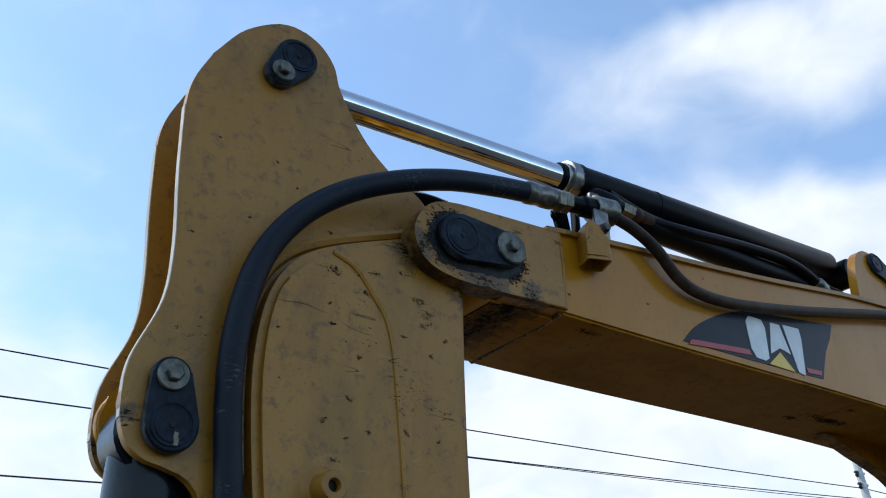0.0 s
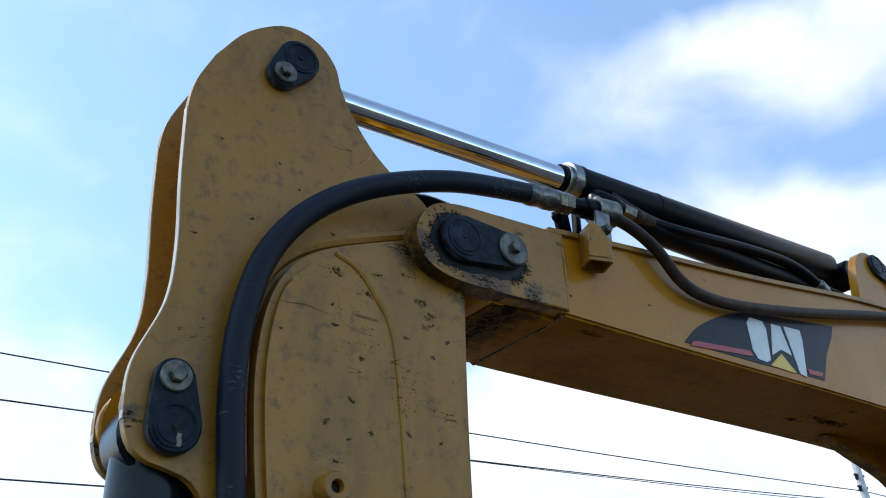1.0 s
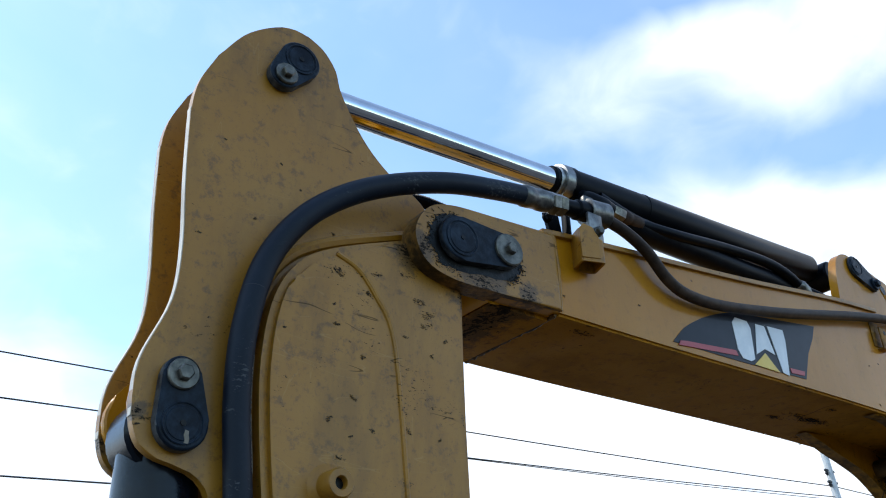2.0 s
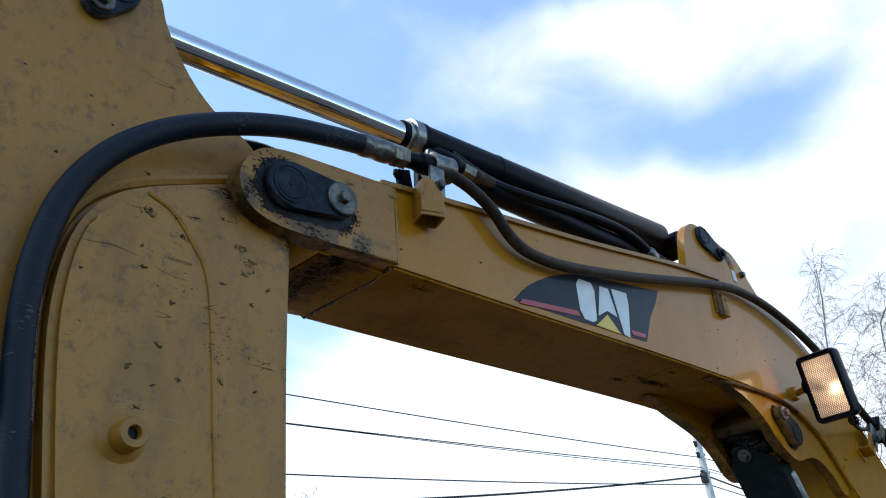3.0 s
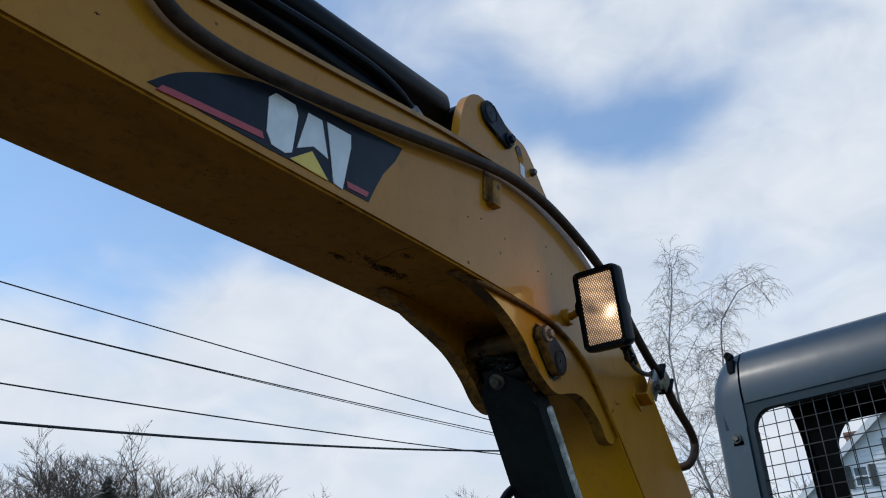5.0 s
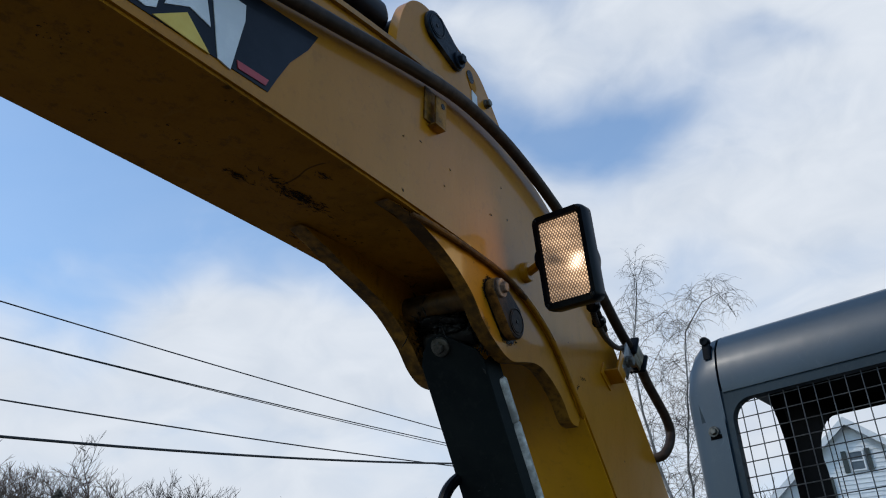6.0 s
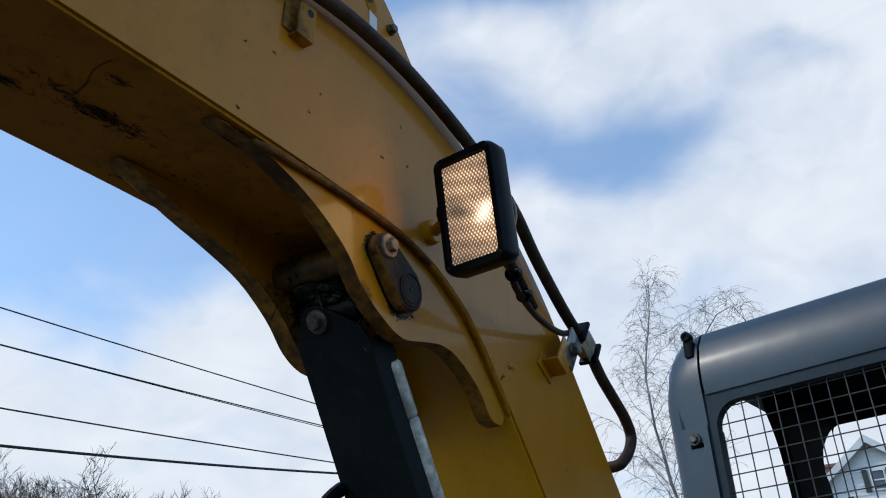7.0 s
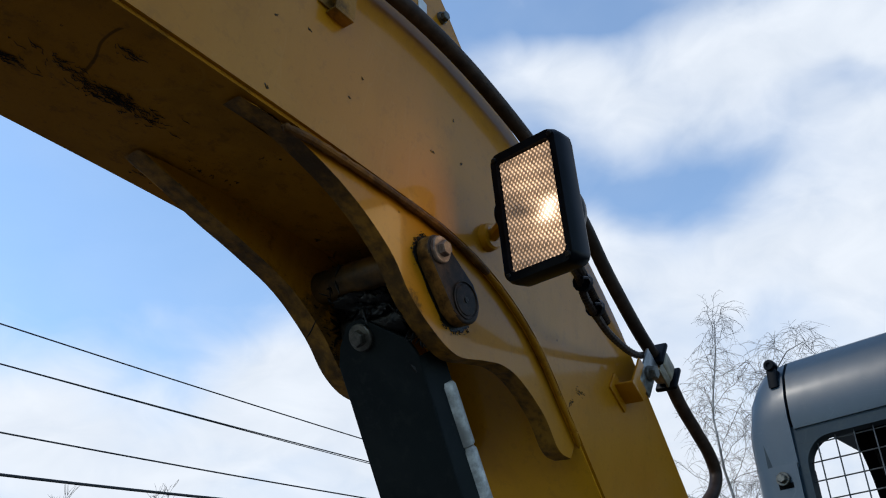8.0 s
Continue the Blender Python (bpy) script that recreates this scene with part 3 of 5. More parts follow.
# dried mud splashed on the bottom plate
mud_rnd = random.Random(19)
mud = []
for cx, cy, reach, count in ((1.072, 0.120, 0.012, 110), (1.048, 0.125, 0.020, 50), (1.013, 0.117, 0.016, 30), (1.111, 0.119, 0.018, 40), (1.20, 0.213, 0.018, 60), (1.19, 0.027, 0.010, 40), (0.98, 0.150, 0.010, 40), (1.041, 0.050, 0.008, 16), (0.27, 0.035, 0.010, 22)):
    for k in range(count):
        qx, qy = cx + mud_rnd.gauss(0, reach), cy + mud_rnd.gauss(0, reach * 0.45)
        a, half = mud_rnd.gauss(0.35, 0.6), mud_rnd.uniform(0.0010, 0.0085)
        qz = float(np.interp(qx, (0.188, 0.5, 0.87, 1.15, 1.34), (2.2515, 2.2545, 2.2605, 2.2625, 2.2595))) - 0.0004
        off = Vector((math.cos(a) * half, math.sin(a) * half * 0.6, 0))
        q = Vector((qx, qy, qz))
        mud.append(ring_sweep([q - off, q - off * 0.3 + Vector((0, 0.001, -0.0008)), q + off * 0.4, q + off], [0.0002, mud_rnd.uniform(0.0002, 0.0006), mud_rnd.uniform(0.0002, 0.0006), 0.0002], 5))
part("dried_mud", merge(*mud), MUD, boom, "splashes of dried dark mud")["kind"] = "stuff"
# brackets of the boom cylinder
BR_TOP = [(1.135, 2.258), (1.254, 2.262), (1.36, 2.263), (1.457, 2.263), (1.556, 2.242), (1.651, 2.194), (1.736, 2.118), (1.772, 2.078)]
BR_LOW = [(1.756, 2.05), (1.724, 2.055), (1.688, 2.092), (1.631, 2.123), (1.589, 2.130), (1.549, 2.123), (1.496, 2.112), (1.449, 2.127), (1.405, 2.154), (1.372, 2.188), (1.328, 2.216), (1.281, 2.2365), (1.229, 2.2515), (1.177, 2.262)]
BR_FAR = [(1.72, 2.05), (1.68, 2.07), (1.62, 2.10), (1.56, 2.098), (1.508, 2.096), (1.467, 2.114), (1.428, 2.151), (1.368, 2.189), (1.30, 2.212), (1.24, 2.228), (1.19, 2.244)]
for low, y0, y1 in ((BR_LOW, 0.010, 0.036), (BR_FAR, 0.172, 0.203)):
    worn_rim(part("cylinder_bracket", slab(curve(BR_TOP, 5) + curve(low, 5), y0, y1, 0.003, 2), YELLOW if y0 < 0.1 else YELLOW_DIRTY, boom, "curved bracket plate, paint worn at its edge"), BRACKET_RIM)
bead_line = curve([(1.190, 0.010, 2.256), (1.205, 0.005, 2.2555), (1.24, 0.0035, 2.258), (1.34, 0.0030, 2.2595), (1.456, 0.0030, 2.2545), (1.553, 0.0030, 2.233), (1.648, 0.0030, 2.1845), (1.735, 0.0030, 2.104), (1.758, 0.0035, 2.082), (1.772, 0.006, 2.068)], 8)
bead_rnd = random.Random(12)
bead_size = [0.002, 0.003] + [0.0050 + bead_rnd.uniform(-0.0008, 0.0008) for q in bead_line[2:-2]] + [0.003, 0.0015]
part("weld_bead", ring_sweep(bead_line[:40], bead_size[:40], 10), WELD, boom, "brown weld along the bracket's root")
part("weld_bead", ring_sweep(bead_line[39:], [r * 0.8 for r in bead_size[39:]], 10), YELLOW_DIRTY, boom, "painted weld along the bracket's root")
part("cross_tube", lathe((1.42, 0.02, 2.208), (1.42, 0.18, 2.208), [(0, 0.021), (1, 0.021)]), GREASY_SHADED, boom, "greasy cross tube between the brackets")
part("pin_boss", lathe((1.478, 0.034, 2.172), (1.478, 0.062, 2.172), [(0, 0.034), (1, 0.032)]), GREASE_AND_HOLES, boom, "grease round the pin")


def keeper(name, c0, r0, c1, r1, y, thick, mat, parent, bolt_at, label, bolt_mat=BOLT, washer=0.02, cap=None):
    """A pin's keeper plate with the pin's end and its bolt."""
    k = worn_rim(part(name, slab(pear(c0, r0, c1, r1), y - thick, y, 0.003, 3), mat, parent, label), PLATE_EDGE if mat is PLATE else RIM)
    centre = c1 if bolt_at == c0 else c0
    r = (r1 if bolt_at == c0 else r0) * 0.80
    part("pin_end", turned((centre[0], y - thick + 0.001, centre[1]), (0, -1, 0), [(0, r), (0.0024, r), (0.0028, r * 0.97), (0.0026, r * 0.93), (0.0014, r * 0.90), (0.0014, r * 0.82), (0.0024, r * 0.78), (0.0026, r * 0.40), (0.0022, r * 0.18)], 36), mat, k)
    part("bolt", hex_bolt((bolt_at[0], y - thick, bolt_at[1]), (0, -1, 0), 0.0168, washer), bolt_mat, k, "hex bolt on a round washer")
    # raised dark disc painted for the shade in a small hole
    part("grease_hole_shade", lathe((centre[0], y - thick - 0.0008, centre[1]), (centre[0], y - thick - 0.0024, centre[1]), [(0, 0.0038), (1, 0.0034)], 12), GREASE_AND_HOLES, k)
    return k


def grease_patch(c0, r0, c1, r1, y, seed, parent):
    """Old grease pressed out from behind a keeper plate, with a ragged edge."""
    rnd = random.Random(seed)
    ring = []
    outline = pear(c0, r0, c1, r1, 40)
    mid = (Vector(c0) + Vector(c1)) / 2
    for p, q in zip(outline, outline[1:] + outline[:1]):
        for k in range(4):
            e = p.lerp(q, k / 4)
            wander = noise.noise(Vector((e.x * 55, e.y * 55, seed))) * 0.08 + noise.noise(Vector((e.x * 190, e.y * 190, seed + 3))) * 0.07
            ring.append(mid + (e - mid) * (1.0 + wander + rnd.uniform(-0.015, 0.015)))
    lumps = [slab(ring, y - 0.0004, y + 0.001, 0.0, 1)]
    grain = r0 / 0.046
    for k in range(int(420 * grain ** 2)):
        a = ring[rnd.randrange(len(ring))]
        q = Vector((a.x + rnd.gauss(0, 0.004) * grain ** 2, y - 0.0006, a.y + rnd.gauss(-0.002, 0.004) * grain ** 2))
        e = q + Vector((rnd.gauss(0, 0.0030), rnd.uniform(-0.001, 0.0005), rnd.gauss(0, 0.0022))) * grain
        lumps.append(ring_sweep([q, q.lerp(e, 0.5), e], [0.0002, rnd.uniform(0.0003, 0.0009), 0.0002], 5))
    return part("grease", merge(*lumps), GREASE_AND_HOLES, parent, "black grease squeezed out round the pin")


grease_patch((-0.026, 2.312), 0.046, (0.070, 2.309), 0.032, -0.008, 8, boom)
keeper("pin_keeper", (-0.020, 2.315), 0.0365, (0.068, 2.320), 0.0275, -0.009, 0.012, PLATE, boom, (0.068, 2.321), "black pin keeper plate", washer=0.0265)
grease_patch((1.482, 2.172), 0.0335, (1.427, 2.213), 0.0225, 0.010, 9, boom)
keeper("pin_keeper", (1.482, 2.173), 0.0295, (1.427, 2.215), 0.0195, 0.010, 0.019, RUST_PLATE, boom, (1.428, 2.216), "rusty pin keeper plate", RUSTY_BOLT, 0.0165)

# ears of the stick cylinder on the boom
EAR2 = curve([(1.150, 2.50), (1.158, 2.56), (1.168, 2.615), (1.185, 2.657), (1.213, 2.681), (1.25, 2.688), (1.31, 2.675), (1.375, 2.661), (1.412, 2.655), (1.447, 2.630), (1.495, 2.582), (1.54, 2.540), (1.59, 2.48)], 5) + [Vector((1.50, 2.46)), Vector((1.25, 2.48))]
for y0, y1 in ((0.026, 0.046), (WIDE - 0.060, WIDE - 0.042)):
    part("cylinder_ear", slab(EAR2, y0, y1, 0.004), YELLOW, boom, "yellow cylinder ear plate")
keeper("pin_keeper", (1.262, 2.658), 0.029, (1.333, 2.629), 0.019, 0.026, 0.009, PLATE, boom, (1.333, 2.629), "black pin keeper plate", PLATE, 0.016)
# no opening is cut: two flush slabs paint the hole's shaded inside
part("ear_hole", slab(pear((1.387, 2.629), 0.0115, (1.397, 2.615), 0.0115), 0.0250, 0.0270, 0.0), YELLOW_DIRTY, boom, "oval lifting hole, its shaded inside painted on")
part("ear_hole_shade", slab(pear((1.385, 2.632), 0.010, (1.389, 2.626), 0.009), 0.0242, 0.0262, 0.0), GREASE_AND_HOLES, boom)
part("sticker", slab([(1.392, 2.604), (1.410, 2.600), (1.413, 2.571), (1.395, 2.575)], 0.0245, 0.0262, 0.0), PALE_STICKER, boom, "small pale sticker")
part("bolt", hex_bolt((1.444, 0.026, 2.602), (0, -1, 0), 0.013, 0.009), BOLT, boom)

# decal: charcoal flag with a red stripe, three white blocks and a yellow wedge
decal = part("decal", slab(curve([(0.462, 2.270), (0.50, 2.305), (0.555, 2.337), (0.60, 2.356), (0.65, 2.372), (0.72, 2.384)], 4) + [Vector((0.952, 2.416)), Vector((0.935, 2.384)), Vector((0.905, 2.345)), Vector((0.887, 2.31)), Vector((0.874, 2.282)), Vector((0.66, 2.274))], -0.0012, 0.001, 0.0), DECAL_DARK, boom, "charcoal decal with a red stripe", smooth=0)


def flag(name, pts, mat):
    part(name, slab(pts, -0.0024, -0.0005, 0.0), mat, decal, smooth=0)


flag("red_stripe", [(0.475, 2.2665), (0.482, 2.276), (0.50, 2.279), (0.645, 2.2935), (0.65, 2.2835)], DECAL_RED)
flag("red_stripe", [(0.823, 2.2845), (0.820, 2.2945), (0.872, 2.2975), (0.868, 2.2875)], DECAL_RED)
flag("white_block", [(0.664, 2.282), (0.653, 2.298), (0.650, 2.352), (0.662, 2.365), (0.700, 2.366), (0.708, 2.352), (0.703, 2.288), (0.690, 2.281)], DECAL_WHITE)
flag("white_block", [(0.712, 2.300), (0.728, 2.367), (0.757, 2.369), (0.776, 2.312), (0.744, 2.318)], DECAL_WHITE)
flag("white_block", [(0.768, 2.372), (0.822, 2.376), (0.824, 2.354), (0.812, 2.276), (0.792, 2.279)], DECAL_WHITE)
flag("yellow_wedge", [(0.700, 2.277), (0.742, 2.309), (0.780, 2.277)], DECAL_YELLOW)

# stick
BOX = curve([(-0.02, 0.92), (-0.17, 1.25), (-0.235, 1.60), (-0.272, 1.85), (-0.292, 2.00), (-0.297, 2.09), (-0.286, 2.17), (-0.256, 2.225), (-0.205, 2.262), (-0.09, 2.310), (-0.03, 2.335)], 5) + curve([(0.015, 2.32), (0.012, 2.25), (0.012, 2.10), (0.016, 1.95), (0.03, 1.60), (0.06, 1.25), (0.08, 0.92)], 5)
stick = part("stick", slab(BOX, 0.026, 0.226, 0.004), YELLOW_OLD, machine, "ochre stick with scratched, oil-stained sides")
part("side_plate", slab([q + Vector((0.010 if q.x < -0.15 else (-0.010 if q.x > 0 else 0), -0.008 if q.y > 2.2 else 0)) for q in BOX if q.y > 1.2], 0.018, 0.028, 0.003), YELLOW_OLD, stick)
UPPER = curve([(-0.390, 2.522), (-0.411, 2.466), (-0.416, 2.412), (-0.410, 2.319), (-0.401, 2.217), (-0.404, 2.143), (-0.431, 2.062), (-0.431, 1.998), (-0.412, 1.962), (-0.372, 1.949), (-0.343, 1.936), (-0.326, 1.89), (-0.310, 1.80), (-0.28, 1.70)], 5) + curve([(-0.05, 1.70), (-0.03, 2.0), (-0.02, 2.30), (-0.033, 2.389), (-0.105, 2.434), (-0.151, 2.478), (-0.191, 2.543), (-0.206, 2.588), (-0.237, 2.620), (-0.287, 2.628), (-0.348, 2.586), (-0.390, 2.522)], 5)[:-1]
for y0, y1, lab in ((0.050, 0.064, "yellow side plate of the stick with a worn edge painted sunlit pale"), (0.162, 0.176, "far side plate of the stick")):
    up_plate = part("upper_plate", slab(UPPER, y0, y1, 0.0015), YELLOW_OLD, stick, lab)
    # pale strip along the worn left edge, with its sunlight painted in
    edge_line = [Vector((q.x - 0.0012, (y0 + y1) / 2, q.y)) for q in curve([(-0.416, 2.422), (-0.410, 2.319), (-0.401, 2.217), (-0.404, 2.143), (-0.431, 2.062), (-0.431, 1.998)], 6)]
    edge = bmesh.new()
    rows = [[edge.verts.new(q + Vector((0, dy, 0))) for dy in (-0.0055, 0.0055)] + [edge.verts.new(q + Vector((0.002, dy, 0))) for dy in (0.0055, -0.0055)] for q in edge_line]
    for a, b in zip(rows, rows[1:]):
        for k in range(4):
            edge.faces.new((a[k], a[(k + 1) % 4], b[(k + 1) % 4], b[k]))
    part("worn_lit_edge", edge, WORN_LIT_EDGE, up_plate, "worn plate edge, painted pale for the sun on it")
part("weld_seam", ring_sweep(curve([(-0.296, 0.048, 1.95), (-0.306, 0.048, 2.09), (-0.296, 0.048, 2.18), (-0.264, 0.048, 2.238), (-0.205, 0.048, 2.278), (-0.09, 0.048, 2.325), (-0.03, 0.048, 2.35)], 6), 0.009, 8), YELLOW_OLD, stick)
part("weld_ridge", ring_sweep(curve([(-0.205, 0.0185, 2.25), (-0.17, 0.0185, 2.235), (-0.14, 0.0185, 2.20), (-0.118, 0.0185, 2.165), (-0.105, 0.0185, 2.10), (-0.09, 0.0185, 1.95), (-0.08, 0.0185, 1.85)], 5), 0.004, 8), YELLOW_OLD, stick)
for y0, y1 in ((0.062, 0.074), (0.150, 0.164)):
    part("pin_lug", slab(pear((-0.385, 2.02), 0.048, (-0.345, 2.10), 0.03), y0, y1, 0.004), YELLOW, stick)
keeper("pin_keeper", (-0.271, 2.562), 0.032, (-0.294, 2.526), 0.024, 0.050, 0.016, PLATE, stick, (-0.293, 2.524), "black pin keeper plate", BOLT, 0.0175)
low_keeper = keeper("pin_keeper", (-0.379, 1.993), 0.0305, (-0.386, 2.048), 0.0225, 0.050, 0.016, PLATE, stick, (-0.386, 2.048), "black pin keeper plate with flaked paint", BOLT, 0.0185)
part("paint_flake", slab([(-0.376, 1.986), (-0.371, 1.985), (-0.372, 1.980), (-0.370, 1.976), (-0.371, 1.970), (-0.376, 1.971), (-0.375, 1.975), (-0.377, 1.980)], 0.0322, 0.0345, 0.0004, 1), STICKER, low_keeper, "pale flake of old paint")
boss = part("grease_boss", turned((-0.203, 0.019, 1.941), (0, -1, 0), [(0, 0.030), (0.003, 0.024), (0.006, 0.0185), (0.030, 0.0175), (0.0325, 0.0160), (0.0325, 0.0085), (0.031, 0.0075), (0.008, 0.0072)]), YELLOW_OLD, stick, "short round boss with a threaded hole")
# dark disc across the bore, its black standing for the shade inside
part("hole", lathe((-0.203, -0.004, 1.941), (-0.203, -0.002, 1.941), [(0, 0.0074), (1, 0.0074)]), GREASE_AND_HOLES, boss)
# nicks and scrapes where the paint is gone, down to the dark primer
scuff_rnd = random.Random(47)


def scuffs(spots, y, parent):
    marks = []
    for x, z, size in spots:
        turn = scuff_rnd.gauss(0.0, 0.45)
        for k in range(int(8 + size * 2200)):
            u, v = scuff_rnd.gauss(0, size * 0.5), scuff_rnd.gauss(0, size * 0.22)
            c = Vector((x + u * math.cos(turn) - v * math.sin(turn), y, z + u * math.sin(turn) + v * math.cos(turn)))
            a, half = turn + scuff_rnd.gauss(0, 0.35), scuff_rnd.uniform(0.0005, 0.0026) * (0.6 + size * 40)
            off = Vector((math.cos(a) * half, 0, math.sin(a) * half))
            bend = Vector((scuff_rnd.gauss(0, 0.0006), 0, scuff_rnd.gauss(0, 0.0006)))
            marks.append(ring_sweep([c - off, c - off * 0.3 + bend, c + off * 0.4, c + off], [0.0001, scuff_rnd.uniform(0.00015, 0.0006), scuff_rnd.uniform(0.00015, 0.0005), 0.0001], 5))
    part("paint_scuffs", merge(*marks), SCUFF, parent, "dark nicks where the paint is gone")["kind"] = "stuff"


scuffs(((-0.199, 2.223, 0.010), (-0.141, 2.236, 0.007), (-0.153, 2.203, 0.008), (-0.206, 2.176, 0.003), (-0.201, 2.149, 0.006), (-0.071, 2.213, 0.012), (-0.055, 2.197, 0.014), (-0.059, 2.180, 0.010), (-0.026, 2.164, 0.005), (-0.094, 2.155, 0.004), (-0.050, 2.137, 0.005), (-0.160, 2.112, 0.005), (-0.174, 2.056, 0.006), (-0.205, 2.024, 0.006), (-0.142, 2.018, 0.005), (-0.089, 2.026, 0.006), (-0.190, 1.977, 0.006), (-0.088, 1.960, 0.006), (-0.175, 2.006, 0.003), (-0.274, 2.127, 0.002), (-0.038, 2.022, 0.003)), 0.0176, stick)
scuffs(((-0.365, 2.389, 0.002), (-0.281, 2.381, 0.002), (-0.302, 2.230, 0.003), (-0.203, 2.281, 0.007), (-0.195, 2.297, 0.005), (-0.312, 2.283, 0.002), (-0.384, 2.240, 0.003), (-0.418, 1.997, 0.006), (-0.425, 1.989, 0.004)), 0.0497, stick)
scuffs(((1.767, 2.144, 0.012), (1.741, 2.122, 0.008), (1.284, 2.374, 0.002), (1.452, 2.418, 0.002), (1.415, 2.349, 0.004), (1.473, 2.364, 0.003), (1.198, 2.383, 0.003), (1.157, 2.279, 0.003), (1.267, 2.337, 0.002), (0.201, 2.288, 0.003), (0.384, 2.319, 0.003), (0.931, 2.399, 0.003), (1.153, 2.369, 0.002)), -0.0003, boom)

# stick cylinder
AX0, AX1 = Vector((-0.262, 0.119, 2.573)), Vector((1.312, 0.119, 2.684))
along = (AX1 - AX0).normalized()


def ax(x, dy=0.0, dz=0.0):
    return AX0 + along * ((x - AX0.x) / along.x) + Vector((0, dy, dz))


arm_cyl = part("stick_cylinder", lathe(ax(0.346), ax(1.215), [(0, 0.032), (0.004, 0.0385), (0.02, 0.0385), (0.021, 0.0365), (0.26, 0.0365), (0.2605, 0.0375), (0.268, 0.0375), (0.269, 0.0365), (0.985, 0.0365), (1, 0.030)]), BLACK, machine, "black hydraulic cylinder with a chrome rod")
part("rod", lathe(ax(-0.24), ax(0.355), [(0, 0.0245), (1, 0.0245)]), CHROME, arm_cyl, "polished chrome rod")
part("gland", lathe(ax(0.321), ax(0.352), [(0, 0.028), (0.05, 0.032), (0.3, 0.032), (0.32, 0.037), (0.6, 0.0385), (1, 0.0385)]), RAW_STEEL, arm_cyl, "bare steel gland ring")
part("wiper", lathe(ax(0.310), ax(0.323), [(0, 0.026), (0.2, 0.029), (1, 0.029)]), BLACK, arm_cyl)
part("rod_eye", lathe(ax(-0.262) + Vector((0, -0.028, 0)), ax(-0.262) + Vector((0, 0.028, 0)), [(0, 0.036), (0.05, 0.038), (0.95, 0.038), (1, 0.036)]), BLACK, arm_cyl)
part("barrel_eye", lathe((1.262, 0.079, 2.663), (1.262, 0.159, 2.663), [(0, 0.032), (0.05, 0.036), (0.95, 0.036), (1, 0.032)]), BLACK, arm_cyl, "black end eye")
elbow = part("port_elbow", ring_sweep(curve([(0.386, 0.113, 2.60), (0.378, 0.086, 2.574), (0.392, 0.076, 2.565), (0.412, 0.075, 2.564), (0.431, 0.075, 2.563)], 4), [0.016] * 4 + [0.0185] * 9 + [0.017, 0.016, 0.016, 0.015], 16), BLACK, arm_cyl, "black port elbow")
part("hose_nut", lathe((0.431, 0.075, 2.564), (0.464, 0.075, 2.561), [(0, 0.0135), (0.1, 0.0155), (0.9, 0.0155), (1, 0.0135)], 6), ZINC, elbow, "zinc hose nut")
part("hose_ferrule", lathe((0.464, 0.075, 2.561), (0.516, 0.075, 2.558), [(0, 0.011), (0.1, 0.0145), (0.3, 0.0145), (0.33, 0.0135), (0.45, 0.0135), (0.48, 0.0145), (0.95, 0.0145), (1, 0.012)], 16), TUBE, elbow)
part("hose", ring_sweep(curve([(0.508, 0.075, 2.5585), ax(0.62, -0.057, -0.075), ax(0.78, -0.057, -0.066), ax(0.92, -0.06, -0.068), ax(1.0, -0.062, -0.085), ax(1.06, -0.062, -0.11), (1.115, 0.035, 2.528), (1.16, 0.04, 2.49)], 6), 0.0115, 12), RUBBER, machine, "black rubber hose along the cylinder")
part("hose_ferrule", lathe(ax(1.04, -0.062, -0.100), ax(1.085, -0.062, -0.127), [(0, 0.011), (0.1, 0.0145), (0.9, 0.0145), (1, 0.011)], 10), ZINC, machine, "worn steel hose ferrule")
part("hose", ring_sweep(curve([ax(0.42, -0.015, -0.030), (0.48, 0.093, 2.566), (0.54, 0.089, 2.557), (0.70, 0.089, 2.559), (0.85, 0.089, 2.560), (0.97, 0.089, 2.564), (1.08, 0.088, 2.550), (1.20, 0.085, 2.50)], 6), 0.026, 14), RUBBER, machine, "thick black rubber hose under the cylinder")
part("hose", ring_sweep(curve([(0.235, 0.05, 2.425), (0.30, 0.05, 2.436), (0.36, 0.045, 2.432), (0.44, 0.05, 2.43), (0.52, 0.06, 2.425)], 5), 0.013, 10), RUBBER, machine, "black hose lying on the boom")

# big hose from stick to boom, with its end fittings
HOSE = [(-0.275, 0.03, 1.62), (-0.295, 0.03, 1.80), (-0.309, 0.03, 1.924), (-0.321, 0.03, 2.036), (-0.321, 0.025, 2.125), (-0.303, 0.02, 2.212), (-0.264, 0.01, 2.279), (-0.206, 0.0, 2.331), (-0.132, -0.01, 2.371), (-0.039, -0.016, 2.405), (0.048, -0.017, 2.425), (0.112, -0.019, 2.435)]
big_hose = part("hydraulic_hose", ring_sweep(curve(HOSE, 8), 0.0165, 18), HOSE_SKIN, machine, "thick black hydraulic hose bent round the stick's top")
text = bpy.data.curves.new("hose_print", "FONT")
text.body, text.size, text.extrude, text.align_x = "ABRASION COVER  3/4 INCH (19.0mm)", 0.0082, 0.0003, "LEFT"
words = bpy.data.objects.new("hose_print", text)
scene.collection.objects.link(words)
bpy.context.view_layer.update()
flat_words = bpy.data.meshes.new_from_object(words.evaluated_get(bpy.context.evaluated_depsgraph_get()))
bpy.data.objects.remove(words)
ink = bmesh.new()
ink.from_mesh(flat_words)
line = curve(HOSE, 8)
